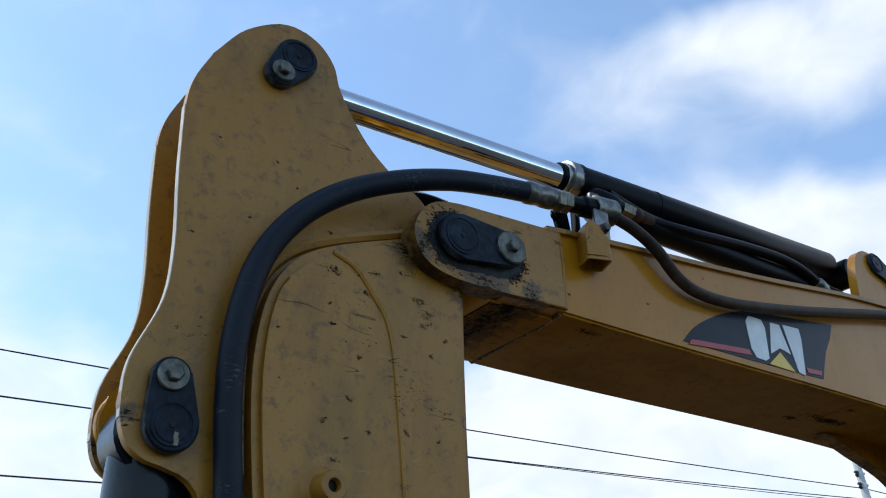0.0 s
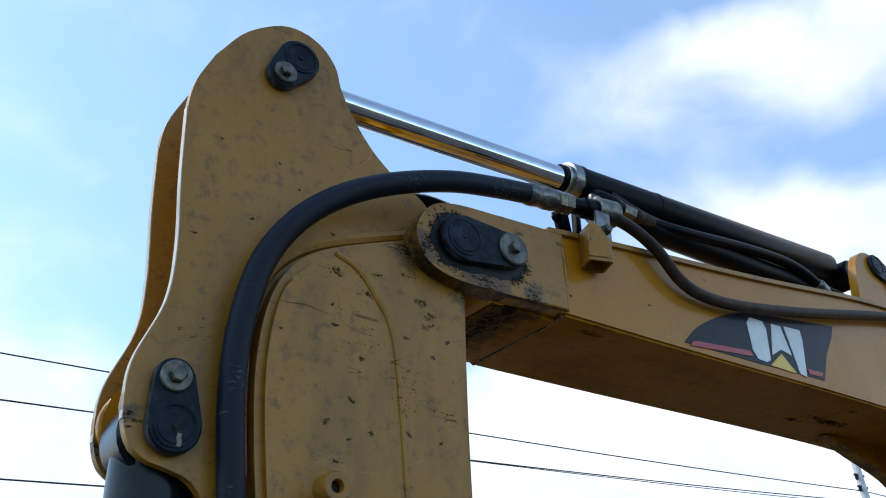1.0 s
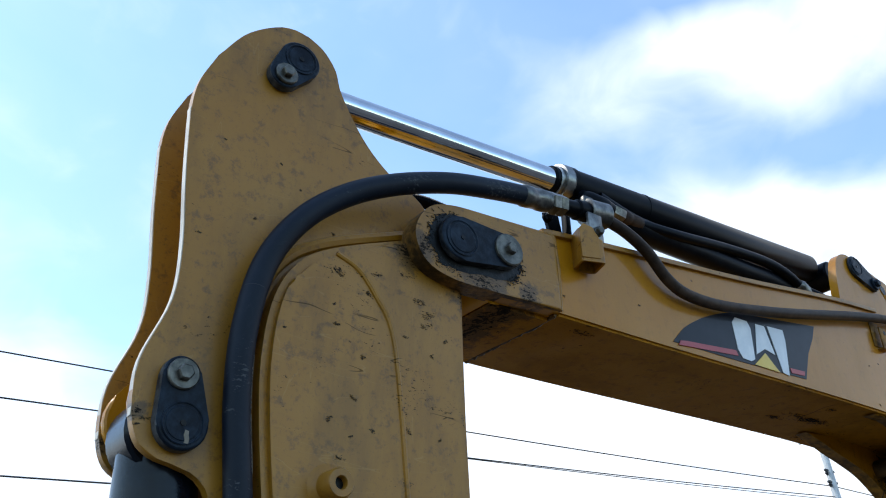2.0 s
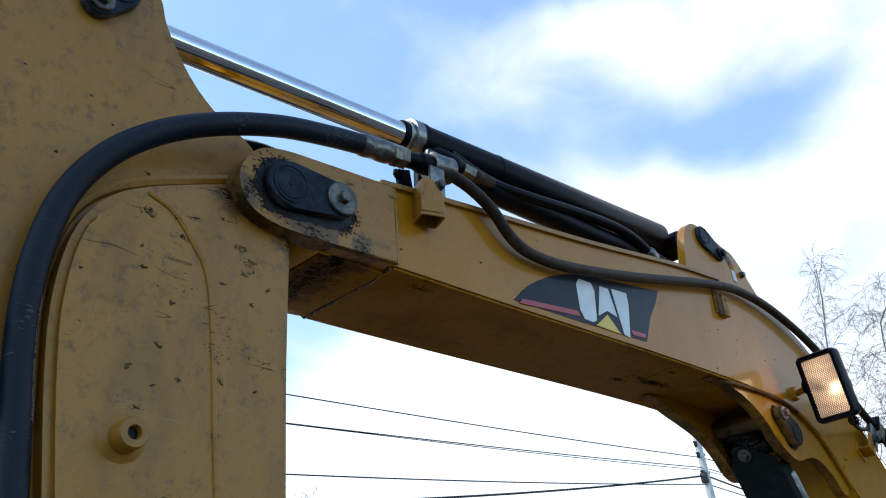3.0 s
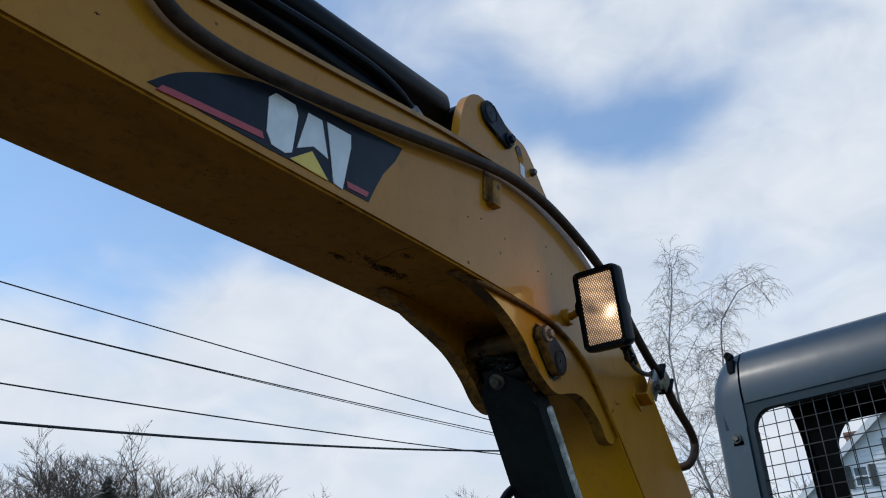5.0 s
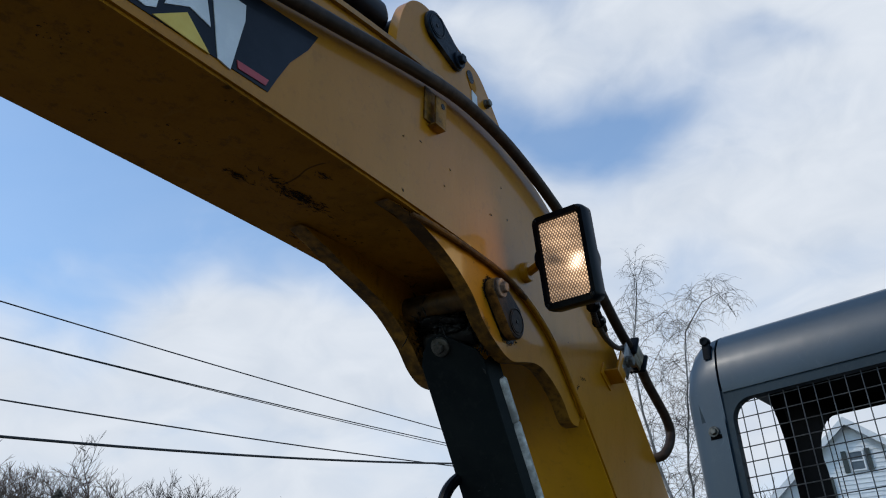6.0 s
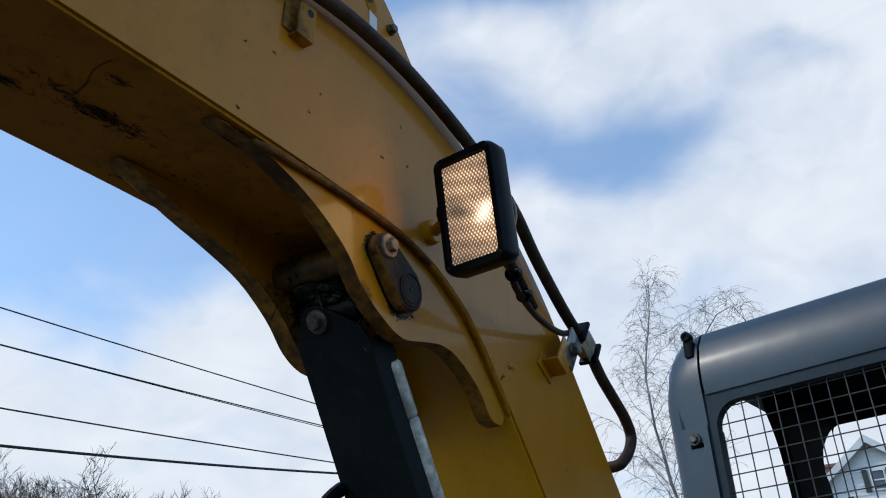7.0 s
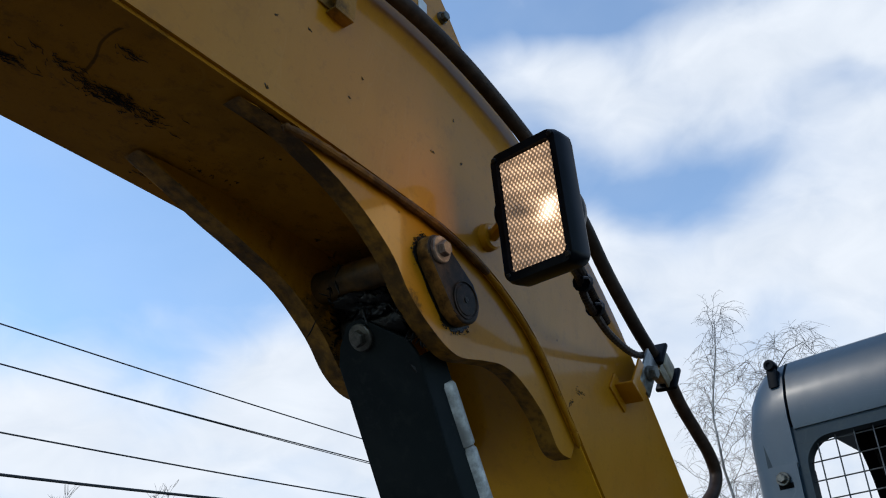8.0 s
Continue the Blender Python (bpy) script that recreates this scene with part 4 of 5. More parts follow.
for v in ink.verts:
    # letters run up the hose, wrapped on its side
    far_along, across = v.co.x + 0.02, v.co.y
    k = 16
    while k < len(line) - 2 and far_along > (line[k + 1] - line[k]).length:
        far_along -= (line[k + 1] - line[k]).length
        k += 1
    way = (line[k + 1] - line[k]).normalized()
    face = Vector((0.93, -0.36, 0.0))
    face = (face - way * face.dot(way)).normalized()
    side = way.cross(face)
    ang = across / 0.0165 + 0.12
    v.co = line[k] + way * far_along + (face * math.cos(ang) - side * math.sin(ang)) * (0.0168 + v.co.z * 0.5)
part("print", ink, PRINT, big_hose, "pale printed lettering on the hose", smooth=0)
part("ferrule", lathe((0.105, -0.019, 2.434), (0.164, -0.019, 2.441), [(0, 0.0165), (0.06, 0.0185), (0.3, 0.0185), (0.32, 0.0178), (0.6, 0.0178), (0.62, 0.0185), (0.93, 0.0185), (1, 0.0155)], 20), ZINC, big_hose, "crimped zinc ferrule")
part("hex_nut", lathe((0.164, -0.019, 2.441), (0.198, -0.019, 2.4455), [(0, 0.016), (0.08, 0.0195), (0.45, 0.0195), (0.5, 0.0172), (0.58, 0.019), (0.95, 0.019), (1, 0.016)], 6), ZINC, big_hose, "zinc hex nut")
part("adapter", lathe((0.196, -0.019, 2.445), (0.262, -0.019, 2.454), [(0, 0.0145), (0.45, 0.0145), (0.5, 0.018), (1, 0.018)], 16), BLACK, big_hose)
far_line = curve([(-0.315, 0.22, 2.13), (-0.29, 0.21, 2.25), (-0.23, 0.20, 2.35), (-0.14, 0.20, 2.435), (-0.05, 0.20, 2.487), (0.03, 0.20, 2.512), (0.10, 0.20, 2.518), (0.20, 0.20, 2.505)], 10)
far_hose = part("hydraulic_hose", ring_sweep(far_line, 0.0095, 12), RUBBER, machine, "black hose in a coiled guard")
coil = []
for k in range(36 * 16):
    f = 36 + k / 16
    i0 = min(int(f), len(far_line) - 2)
    q = far_line[i0].lerp(far_line[i0 + 1], min(f - i0, 1.0))
    a = 2 * math.pi * k / 10
    coil.append(q + Vector((0, math.sin(a), math.cos(a))) * 0.0108)
    if f > len(far_line) - 2:
        break
part("coil_guard", ring_sweep(coil, 0.0014, 5), BLACK, far_hose, "black wire coil")
# clamp and its channel bracket on the boom's side
part("pipe_clamp", merge(lathe((0.252, -0.019, 2.453), (0.300, -0.019, 2.459), [(0, 0.020), (0.03, 0.0235), (0.97, 0.0235), (1, 0.020)], 24), block((0.248, -0.024, 2.467), (0.270, -0.014, 2.484), 0.002), block((0.234, -0.0415, 2.386), (0.266, -0.0345, 2.438), 0.002)), ZINC, machine, "zinc pipe clamp with a bolted strap")
part("bolt", hex_bolt((0.250, -0.0415, 2.402), (0, -1, 0), 0.013, 0.009), BOLT, machine)
yaw = Matrix.Translation((0.2445, -0.020, 0)) @ Matrix.Rotation(radians(-20.5), 4, "Z")
channel = bmesh.new()
plan_out = rounded(0.0215, 0.0215, 0.005, 3)
plan_in = rounded(0.0180, 0.0180, 0.003, 3)
walls = [[channel.verts.new((q.x, q.y, z + (0.5 * (0.0215 - q.x) if top else 0.0))) for q in ring] for ring, z, top in ((plan_in, 2.381, True), (plan_in, 2.3445, False), (plan_out, 2.3440, False), (plan_out, 2.384, True))]
for p, q in zip(walls, walls[1:]):
    for k in range(len(p)):
        channel.faces.new((p[k], p[(k + 1) % len(p)], q[(k + 1) % len(p)], q[k]))
channel.faces.new(walls[0][::-1])
channel.faces.new(walls[3])
tab = slab([(-0.0215, 2.350), (0.012, 2.350), (0.012, 2.390), (0.002, 2.408), (-0.014, 2.413), (-0.0215, 2.404)], -0.0235, -0.0195, 0.001)
channel = merge(channel, tab)
bmesh.ops.transform(channel, matrix=yaw, verts=channel.verts)
part("pipe_bracket", channel, YELLOW_OLD, machine, "yellow folded channel bracket, open below")
part("stay", merge(slab([(0.372, 2.600), (0.412, 2.612), (0.420, 2.566), (0.412, 2.44), (0.382, 2.44), (0.386, 2.560)], 0.198, 0.206, 0.002), slab([(0.428, 2.615), (0.440, 2.617), (0.440, 2.44), (0.424, 2.44)], 0.190, 0.206, 0.002), hex_bolt((0.376, 0.198, 2.586), (0, -1, 0), 0.016, 0.011)), BLACK, machine, "black stay on the far side of the boom")

# thin pipe along the boom
PIPE = [(0.282, -0.019, 2.457), (0.301, -0.019, 2.455), (0.350, -0.021, 2.443), (0.400, -0.022, 2.418), (0.446, -0.020, 2.380), (0.500, -0.019, 2.363), (0.600, -0.019, 2.367), (0.776, -0.019, 2.398), (0.950, -0.019, 2.436), (1.156, -0.019, 2.482), (1.30, -0.019, 2.504), (1.45, -0.019, 2.499), (1.61, -0.020, 2.464), (1.735, -0.021, 2.415), (1.82, -0.022, 2.349), (1.925, -0.022, 2.285), (2.01, -0.022, 2.247), (2.065, -0.022, 2.207), (2.12, -0.022, 2.178), (2.168, -0.022, 2.152), (2.193, -0.022, 2.124), (2.184, -0.022, 2.097), (2.162, -0.02, 2.074), (2.152, -0.008, 2.060), (2.150, 0.03, 2.057), (2.150, 0.11, 2.057)]
part("boom_pipe", ring_sweep(curve(PIPE, 6), 0.0108, 12), TUBE, machine, "dusty brown pipe along the boom's side")
clip = merge(block((1.203, -0.003, 2.428), (1.240, 0.0, 2.490), 0.001), block((1.216, -0.016, 2.424), (1.246, -0.0125, 2.474), 0.001), block((1.216, -0.016, 2.421), (1.246, 0.0, 2.4245), 0.001))
part("pipe_clip", clip, BRACKET_RIM, machine, "small dark brown folded clip")
# the clip's shaded hole is only a dark disc on its face
part("clip_hole_shade", lathe((1.235, -0.0162, 2.462), (1.235, -0.0166, 2.462), [(0, 0.0055), (1, 0.0055)], 12), GREASE_AND_HOLES, machine)
tilt2 = Matrix.Translation((2.0, -0.022, 2.252)) @ Matrix.Rotation(radians(31), 4, "Y")
strap = merge(block((-0.022, -0.0145, -0.020), (0.022, 0.016, 0.020), 0.009, 4, tilt2), block((-0.022, -0.0125, -0.034), (0.016, -0.0085, -0.008), 0.0015, 2, tilt2))
lower_clamp = part("pipe_clamp", strap, OLD_ZINC, machine, "yellowed zinc clamp round the pipe")
for u in (-0.027, 0.027):
    part("clamp_pad", block((u - 0.0045, -0.0185, -0.025), (u + 0.0045, 0.018, 0.024), 0.004, 3, tilt2), RUBBER, lower_clamp, "black rubber clamp pad")
part("clamp_plate", block((-0.066, -0.0115, -0.104), (-0.026, -0.0075, -0.030), 0.002, 2, tilt2), ZINC, lower_clamp, "zinc plate under the clamp's bolt")
part("bolt", hex_bolt(tilt2 @ Vector((-0.046, -0.0115, -0.070)), (0, -1, 0), 0.019, 0.0125), BOLT, lower_clamp)
foot = merge(block((-0.080, -0.0115, -0.122), (-0.040, -0.0075, -0.070), 0.0015, 2, tilt2), block((-0.080, -0.0115, -0.126), (-0.040, 0.0225, -0.121), 0.0015, 2, tilt2), block((-0.088, 0.0185, -0.138), (-0.034, 0.0225, -0.106), 0.0015, 2, tilt2))
part("clamp_foot", foot, YELLOW, machine, "yellow foot under the clamp")

# work lamp
FACE = Vector((-0.975, 0.12, -0.19)).normalized()
lamp_up = (Vector((-0.17, 0.04, 0.98)) - FACE * Vector((-0.17, 0.04, 0.98)).dot(FACE)).normalized()
lamp_side = lamp_up.cross(FACE).normalized()
LAMP = Matrix.Translation((1.473, -0.106, 2.267)) @ Matrix((lamp_side, lamp_up, FACE)).transposed().to_4x4()


def loft(rows):
    bm = bmesh.new()
    rings = [[bm.verts.new((q.x, q.y, z)) for q in ring] for ring, z in rows]
    for a, b in zip(rings, rings[1:]):
        for k in range(len(a)):
            bm.faces.new((a[k], a[(k + 1) % len(a)], b[(k + 1) % len(a)], b[k]))
    bm.faces.new(rings[0][::-1])
    bm.faces.new(rings[-1])
    bmesh.ops.transform(bm, matrix=LAMP, verts=bm.verts)
    return bm


lamp = part("work_lamp", loft([(rounded(0.042, 0.074, 0.010), -0.036), (rounded(0.047, 0.080, 0.012), -0.034), (rounded(0.050, 0.083, 0.013), -0.028), (rounded(0.051, 0.084, 0.013), -0.012), (rounded(0.051, 0.084, 0.013), -0.004), (rounded(0.049, 0.082, 0.012), 0.004), (rounded(0.041, 0.072, 0.008), 0.004), (rounded(0.039, 0.070, 0.007), -0.003)]), BLACK, machine, "lit rectangular work lamp in a black housing")
part("back_dome", lathe(LAMP @ Vector((0, -0.006, -0.030)), LAMP @ Vector((0, -0.006, -0.066)), [(0, 0.046), (0.3, 0.0455), (0.6, 0.041), (0.85, 0.031), (1, 0.018)], 28), BLACK, lamp, "round black back of the lamp")
for u, v in ((-0.043, -0.075), (0.043, -0.075), (-0.043, 0.075), (0.043, 0.075)):
    part("bezel_screw", lathe(LAMP @ Vector((u, v, 0.0030)), LAMP @ Vector((u, v, 0.0060)), [(0, 0.0040), (0.7, 0.0038), (1, 0.0028)], 10), GREASE_AND_HOLES, lamp)
glass = bmesh.new()
gn, gm = 26, 46
rows = [[glass.verts.new((-0.0388 + 0.0776 * i / gn, -0.0698 + 0.1396 * j / gm, -0.0015 + (0.0012 if (i + j) % 2 else 0))) for j in range(gm + 1)] for i in range(gn + 1)]
for i in range(gn):
    for j in range(gm):
        glass.faces.new((rows[i][j], rows[i + 1][j], rows[i + 1][j + 1], rows[i][j + 1]))
lens = new("lens", finish(glass, "lens", LENS, 0))
lens.parent = lamp
lens.matrix_local = LEANING @ LAMP
tagged(lens, "glowing warm prism glass")
part("lamp_arm", merge(lathe((1.533, 0.0, 2.283), (1.533, -0.012, 2.283), [(0, 0.019), (0.8, 0.018), (1, 0.015)], 20), lathe((1.533, -0.01, 2.283), (1.505, -0.052, 2.283), [(0, 0.008), (1, 0.008)], 10)), YELLOW, lamp, "yellow mounting boss")
part("pivot_nut", lathe((1.500, -0.046, 2.283), (1.500, -0.060, 2.283), [(0, 0.017), (0.2, 0.02), (1, 0.02)], 14), BLACK, lamp)
CABLE = curve([LAMP @ Vector((0.010, -0.066, -0.046)), (1.593, -0.100, 2.226), (1.612, -0.095, 2.214), (1.637, -0.088, 2.210), (1.688, -0.075, 2.210), (1.737, -0.062, 2.213), (1.787, -0.050, 2.219), (1.85, -0.036, 2.229), (1.905, -0.026, 2.241), (1.95, -0.020, 2.258)], 12)
part("lamp_cable", ring_sweep(CABLE, [0.0052 + (0.0007 if k % 3 == 0 else 0.0) for k in range(len(CABLE))], 8), TUBE, lamp, "brown cable in a braided sleeve")
SPARE = curve([LAMP @ Vector((0.018, -0.068, -0.048)), (1.612, -0.097, 2.236), (1.636, -0.091, 2.230), (1.660, -0.085, 2.227), (1.688, -0.079, 2.222), (1.714, -0.073, 2.216)], 10)
part("cable_sleeve", ring_sweep(SPARE, [0.0048 + (0.0010 if k % 2 == 0 else 0.0) for k in range(len(SPARE))], 10), MUD, lamp, "short cut end of ribbed sleeve")
for q in (Vector((1.604, -0.099, 2.224)), Vector((1.664, -0.083, 2.216))):
    tie = merge(lathe(q - Vector((0.004, 0, 0.001)), q + Vector((0.004, 0, 0.001)), [(0, 0.0125), (1, 0.0125)], 12), ring_sweep([q + Vector((-0.002, -0.010, -0.002)), q + Vector((-0.014, -0.014, -0.003)), q + Vector((-0.026, -0.013, -0.008))], 0.0021, 6))
    part("cable_tie", tie, RUBBER, lamp, "black cable tie with its tail")

glow = new("lamp_light", bpy.data.lights.new("lamp_light", "AREA"))
glow.data.shape, glow.data.size, glow.data.size_y = "RECTANGLE", 0.070, 0.130
glow.data.energy, glow.data.color = 0.085, (1.0, 0.74, 0.42)
glow.matrix_world = LEANING @ LAMP @ Matrix.Translation((0, 0, 0.006)) @ Matrix.Rotation(math.pi, 4, "X")

# boom cylinder under the boom, with its guard
B0, B1 = Vector((1.468, 0.118, 2.162)), Vector((2.14, 0.118, 1.16))
bway = (B1 - B0).normalized()
bnor = Vector((-bway.z, 0, bway.x)) * -1.0       # towards the stick
if bnor.x > 0:
    bnor = -bnor
GU = Matrix.Translation(B0) @ Matrix((bway, Vector((0, 1, 0)), bnor)).transposed().to_4x4()
boom_cyl = part("boom_cylinder", lathe(B0 + bway * 0.42, B1, [(0, 0.034), (0.01, 0.041), (0.97, 0.041), (1, 0.03)]), BLACK, machine, "black boom cylinder behind a dark guard")
part("rod", lathe(B0 + bway * 0.03, B0 + bway * 0.45, [(0, 0.024), (1, 0.024)]), CHROME, boom_cyl, "chrome rod, scuffed")
part("rod_eye", lathe(B0 + Vector((0, -0.06, 0)), B0 + Vector((0, 0.04, 0)), [(0, 0.023), (0.05, 0.025), (0.95, 0.025), (1, 0.023)]), GREASE_AND_HOLES, boom_cyl, "rod eye smeared with black grease")
swap_yz = Matrix(((1, 0, 0, 0), (0, 0, 1, 0), (0, 1, 0, 0), (0, 0, 0, 1)))
gplate = merge(slab([(-0.013, 0.020), (-0.017, -0.004), (0.022, -0.064), (0.042, -0.072), (0.75, -0.072), (0.75, 0.052), (0.034, 0.052), (0.012, 0.042)], 0.0255, 0.030, 0.0012), slab([(0.045, -0.072), (0.75, -0.072), (0.75, -0.068), (0.045, -0.068)], -0.02, 0.0285, 0.0), slab([(0.034, 0.048), (0.75, 0.048), (0.75, 0.052), (0.034, 0.052)], -0.02, 0.0285, 0.0))
bmesh.ops.transform(gplate, matrix=GU @ swap_yz, verts=gplate.verts)
guard = part("rod_guard", gplate, GUARD, boom_cyl, "dark folded steel guard over the rod", smooth=25)
part("bolt", hex_bolt(GU @ Vector((0.006, 0.002, 0.030)), bnor, 0.018, 0.0175), BOLT, guard, "hex bolt on a greasy washer")
mass = bmesh.new()
bmesh.ops.create_icosphere(mass, subdivisions=5, radius=1.0)
for v in mass.verts:
    k = 1 + 0.30 * noise.noise(v.co * 2.3) + 0.20 * noise.noise(v.co * 5.3) + 0.13 * noise.noise(v.co * 12.0) + 0.08 * noise.noise(v.co * 27.0)
    v.co = B0 + Vector((v.co.x * 0.046 * k - 0.002, v.co.y * 0.066 * k - 0.016, v.co.z * 0.036 * k + 0.028))
strand_rnd = random.Random(61)
strands = [mass]
for k in range(240):
    q = B0 + Vector((strand_rnd.gauss(-0.008, 0.026), strand_rnd.uniform(-0.080, 0.052), strand_rnd.gauss(0.036, 0.020)))
    e = q + Vector((strand_rnd.gauss(0, 0.010), strand_rnd.gauss(0, 0.012), strand_rnd.gauss(-0.004, 0.010)))
    strands.append(ring_sweep([q, q.lerp(e, 0.5) + Vector((0, 0, strand_rnd.gauss(0, 0.003))), e], [0.0006, strand_rnd.uniform(0.0008, 0.0024), 0.0004], 6))
part("grease_smear", merge(*strands), GREASE_AND_HOLES, boom_cyl, "thick black grease round the rod eye", smooth=60)
for y0, seed, wx, wz, spread in ((0.0365, 71, 1.455, 2.165, 0.022), (0.171, 72, 1.478, 2.178, 0.014)):
    # grease wiped over the inner faces of the two brackets
    wipe_rnd = random.Random(seed)
    wipes = []
    for k in range(150):
        q = Vector((wipe_rnd.gauss(wx, spread), y0, wipe_rnd.gauss(wz, spread)))
        e = q + Vector((wipe_rnd.gauss(0, 0.010), 0, wipe_rnd.gauss(-0.004, 0.008)))
        wipes.append(ring_sweep([q, q.lerp(e, 0.5), e], [0.0006, wipe_rnd.uniform(0.001, 0.003), 0.0005], 5))
    part("grease_wipe", merge(*wipes), GREASE_AND_HOLES, boom, "black grease wiped on the bracket")["kind"] = "stuff"
part("return_hose", ring_sweep(curve([(1.72, 0.16, 1.945), (1.66, 0.168, 1.958), (1.614, 0.17, 1.954), (1.570, 0.17, 1.934), (1.541, 0.17, 1.904), (1.532, 0.17, 1.862), (1.55, 0.17, 1.80), (1.60, 0.165, 1.70)], 6), 0.0105, 10), RUBBER, boom_cyl, "black hose looped out beside the guard")
PS = Vector((1.526, 0.050, 2.095))
part("rod_sleeve", lathe(PS, PS + Vector((0.575, 0, -0.818)) * 0.5, [(0, 0.009), (0.01, 0.012), (0.16, 0.012), (0.165, 0.0095), (0.175, 0.012), (1, 0.012)], 12), SCUFFED, boom_cyl, "pale scuffed pipe beside the rod")

# bucket cylinder at the back of the stick
C0, C1 = Vector((-0.378, 0.113, 1.995)), Vector((-0.30, 0.113, 1.05))
cway = (C1 - C0).normalized()
bucket_cyl = part("bucket_cylinder", lathe(C0 + cway * 0.128, C1, [(0, 0.046), (0.008, 0.052), (0.028, 0.053), (0.032, 0.050), (0.9, 0.050), (1, 0.05)]), BARREL, machine, "dark bucket cylinder behind the stick")
part("end_eye", merge(lathe(C0 + Vector((0, -0.036, 0)), C0 + Vector((0, 0.036, 0)), [(0, 0.046), (0.06, 0.050), (0.94, 0.050), (1, 0.046)]), lathe(C0, C0 + cway * 0.130, [(0, 0.044), (0.5, 0.048), (1, 0.050)])), BARREL, bucket_cyl, "rounded dark end eye")

# cab: an open front with a wire guard, rounded roof rail, corner posts
CX, CY0, CY1, CZ0 = 2.76, 0.094, -0.93, 0.62       # front plane, far side, near side, floor
CB = 3.62


CAB_TURN = Matrix.Translation((CX, 0.065, 0.012)) @ Matrix.Rotation(radians(-7.5), 4, "Z") @ Matrix.Translation((-CX, -0.05, 0))


def cab_part(name, bm, mat, parent, label=""):
    bmesh.ops.transform(bm, matrix=CAB_TURN, verts=bm.verts)
    return part(name, bm, mat, parent, label, lean=False)


cab = cab_part("cab", block((CX + 0.05, CY1, CZ0 - 0.12), (CB, CY0, CZ0), 0.02), CABPAINT, machine, "blue-grey cab with a wire mesh front guard")
# roof: a rounded front rail that runs across, then the flat roof
rail = bmesh.new()
prof = [(0.0, 2.388), (-0.004, 2.42), (0.0, 2.465), (0.018, 2.525), (0.05, 2.566), (0.10, 2.590), (0.135, 2.595), (0.25, 2.602), (0.60, 2.606), (0.86, 2.598), (0.86, 2.565), (0.15, 2.565), (0.12, 2.565), (0.06, 2.51), (0.035, 2.45), (0.03, 2.388)]
ra = [rail.verts.new((CX + a, CY1 + 0.09, z)) for a, z in prof]
rb = [rail.verts.new((CX + a, CY0 - 0.118, z)) for a, z in prof]
rail.faces.new(ra)
rail.faces.new(rb[::-1])
for i in range(len(prof)):
    rail.faces.new((ra[i], rb[i], rb[(i + 1) % len(prof)], ra[(i + 1) % len(prof)]))
cab_part("roof", rail, CABPAINT, cab, "smooth rounded blue-grey roof front")
seam = bmesh.new()
sa, sb = [[seam.verts.new((CX + a + (0.006 if a < 0.4 else -0.006), y, z - (0.005 if z > 2.5 else 0))) for a, z in prof] for y in (CY0 - 0.124, CY0 - 0.106)]
seam.faces.new(sa)
seam.faces.new(sb[::-1])
for i in range(len(prof)):
    seam.faces.new((sa[i], sb[i], sb[(i + 1) % len(prof)], sa[(i + 1) % len(prof)]))
cab_part("roof_seam", seam, CABDARK, cab, "dark open seam beside the corner")
# corner pieces of the roof, and the posts
for ya, yb in ((CY0 - 0.111, CY0), (CY1 + 0.086, CY1)):
    cor = bmesh.new()
    prev = None
    for k in range(7):
        s = k / 6
        y = ya + (yb - ya) * math.sin(s * math.pi / 2)
        low = math.cos(s * math.pi / 2) ** 0.42
        inset = 0.03 * s * s
        ring = [cor.verts.new((CX + a + inset * (1 if a < 0.5 else -1), y, z - 0.03 * s if a > 0.13 else (2.30 + (z - 2.30) * (0.12 + 0.88 * low) if z > 2.388 else 2.30))) for a, z in prof]
        if prev:
            for i in range(len(prof)):
                cor.faces.new((prev[i], ring[i], ring[(i + 1) % len(prof)], prev[(i + 1) % len(prof)]))
        else:
            cor.faces.new(ring)
        prev = ring
    cor.faces.new(prev[::-1])
    cab_part("roof_corner", cor, CABPAINT, cab)


for far, out in ((CY0, 1), (CY1, -1)):
    bm = bmesh.new()
    ends = [[bm.verts.new((CX + a, far - out * b, z)) for a, b in ((-0.004, 0.109), (-0.004, 0.050), (-0.001, 0.030), (0.008, 0.012), (0.026, 0.0), (0.095, 0.0), (0.095, 0.109))] for z in (CZ0 - 0.05, 2.312)]
    for i in range(7):
        bm.faces.new((ends[0][i], ends[0][(i + 1) % 7], ends[1][(i + 1) % 7], ends[1][i]))
    bm.faces.new(ends[0][::-1])
    bm.faces.new(ends[1])
    cab_part("post", bm, CABPAINT, cab, "blue-grey corner post")
# front frame round the guard: a plate with a round-cornered opening
open_w, open_t, open_b = (CY0 - 0.131, CY1 + 0.131), 2.360, 0.95
mid_y, half = (open_w[0] + open_w[1]) / 2, (open_w[0] - open_w[1]) / 2
mz, hz = (open_t + open_b) / 2, (open_t - open_b) / 2
inner = [Vector((mid_y + q.x, mz + q.y)) for q in rounded(half, hz, 0.062, 7)]
outer = [Vector((mid_y + q.x, mz + q.y)) for q in rounded(half + 0.094, hz + 0.034, 0.02, 7)]
fr = bmesh.new()
rings = [[fr.verts.new((x, q.x, q.y)) for q in ring] for ring, x in ((outer, CX + 0.004), (inner, CX + 0.004), (inner, CX + 0.035), (outer, CX + 0.035))]
for a, b in zip(rings, rings[1:] + rings[:1]):
    for k in range(len(a)):
        fr.faces.new((a[k], a[(k + 1) % len(a)], b[(k + 1) % len(a)], b[k]))
cab_part("front_frame", fr, CABFRAME, cab, "scuffed blue-grey frame with rounded corners")
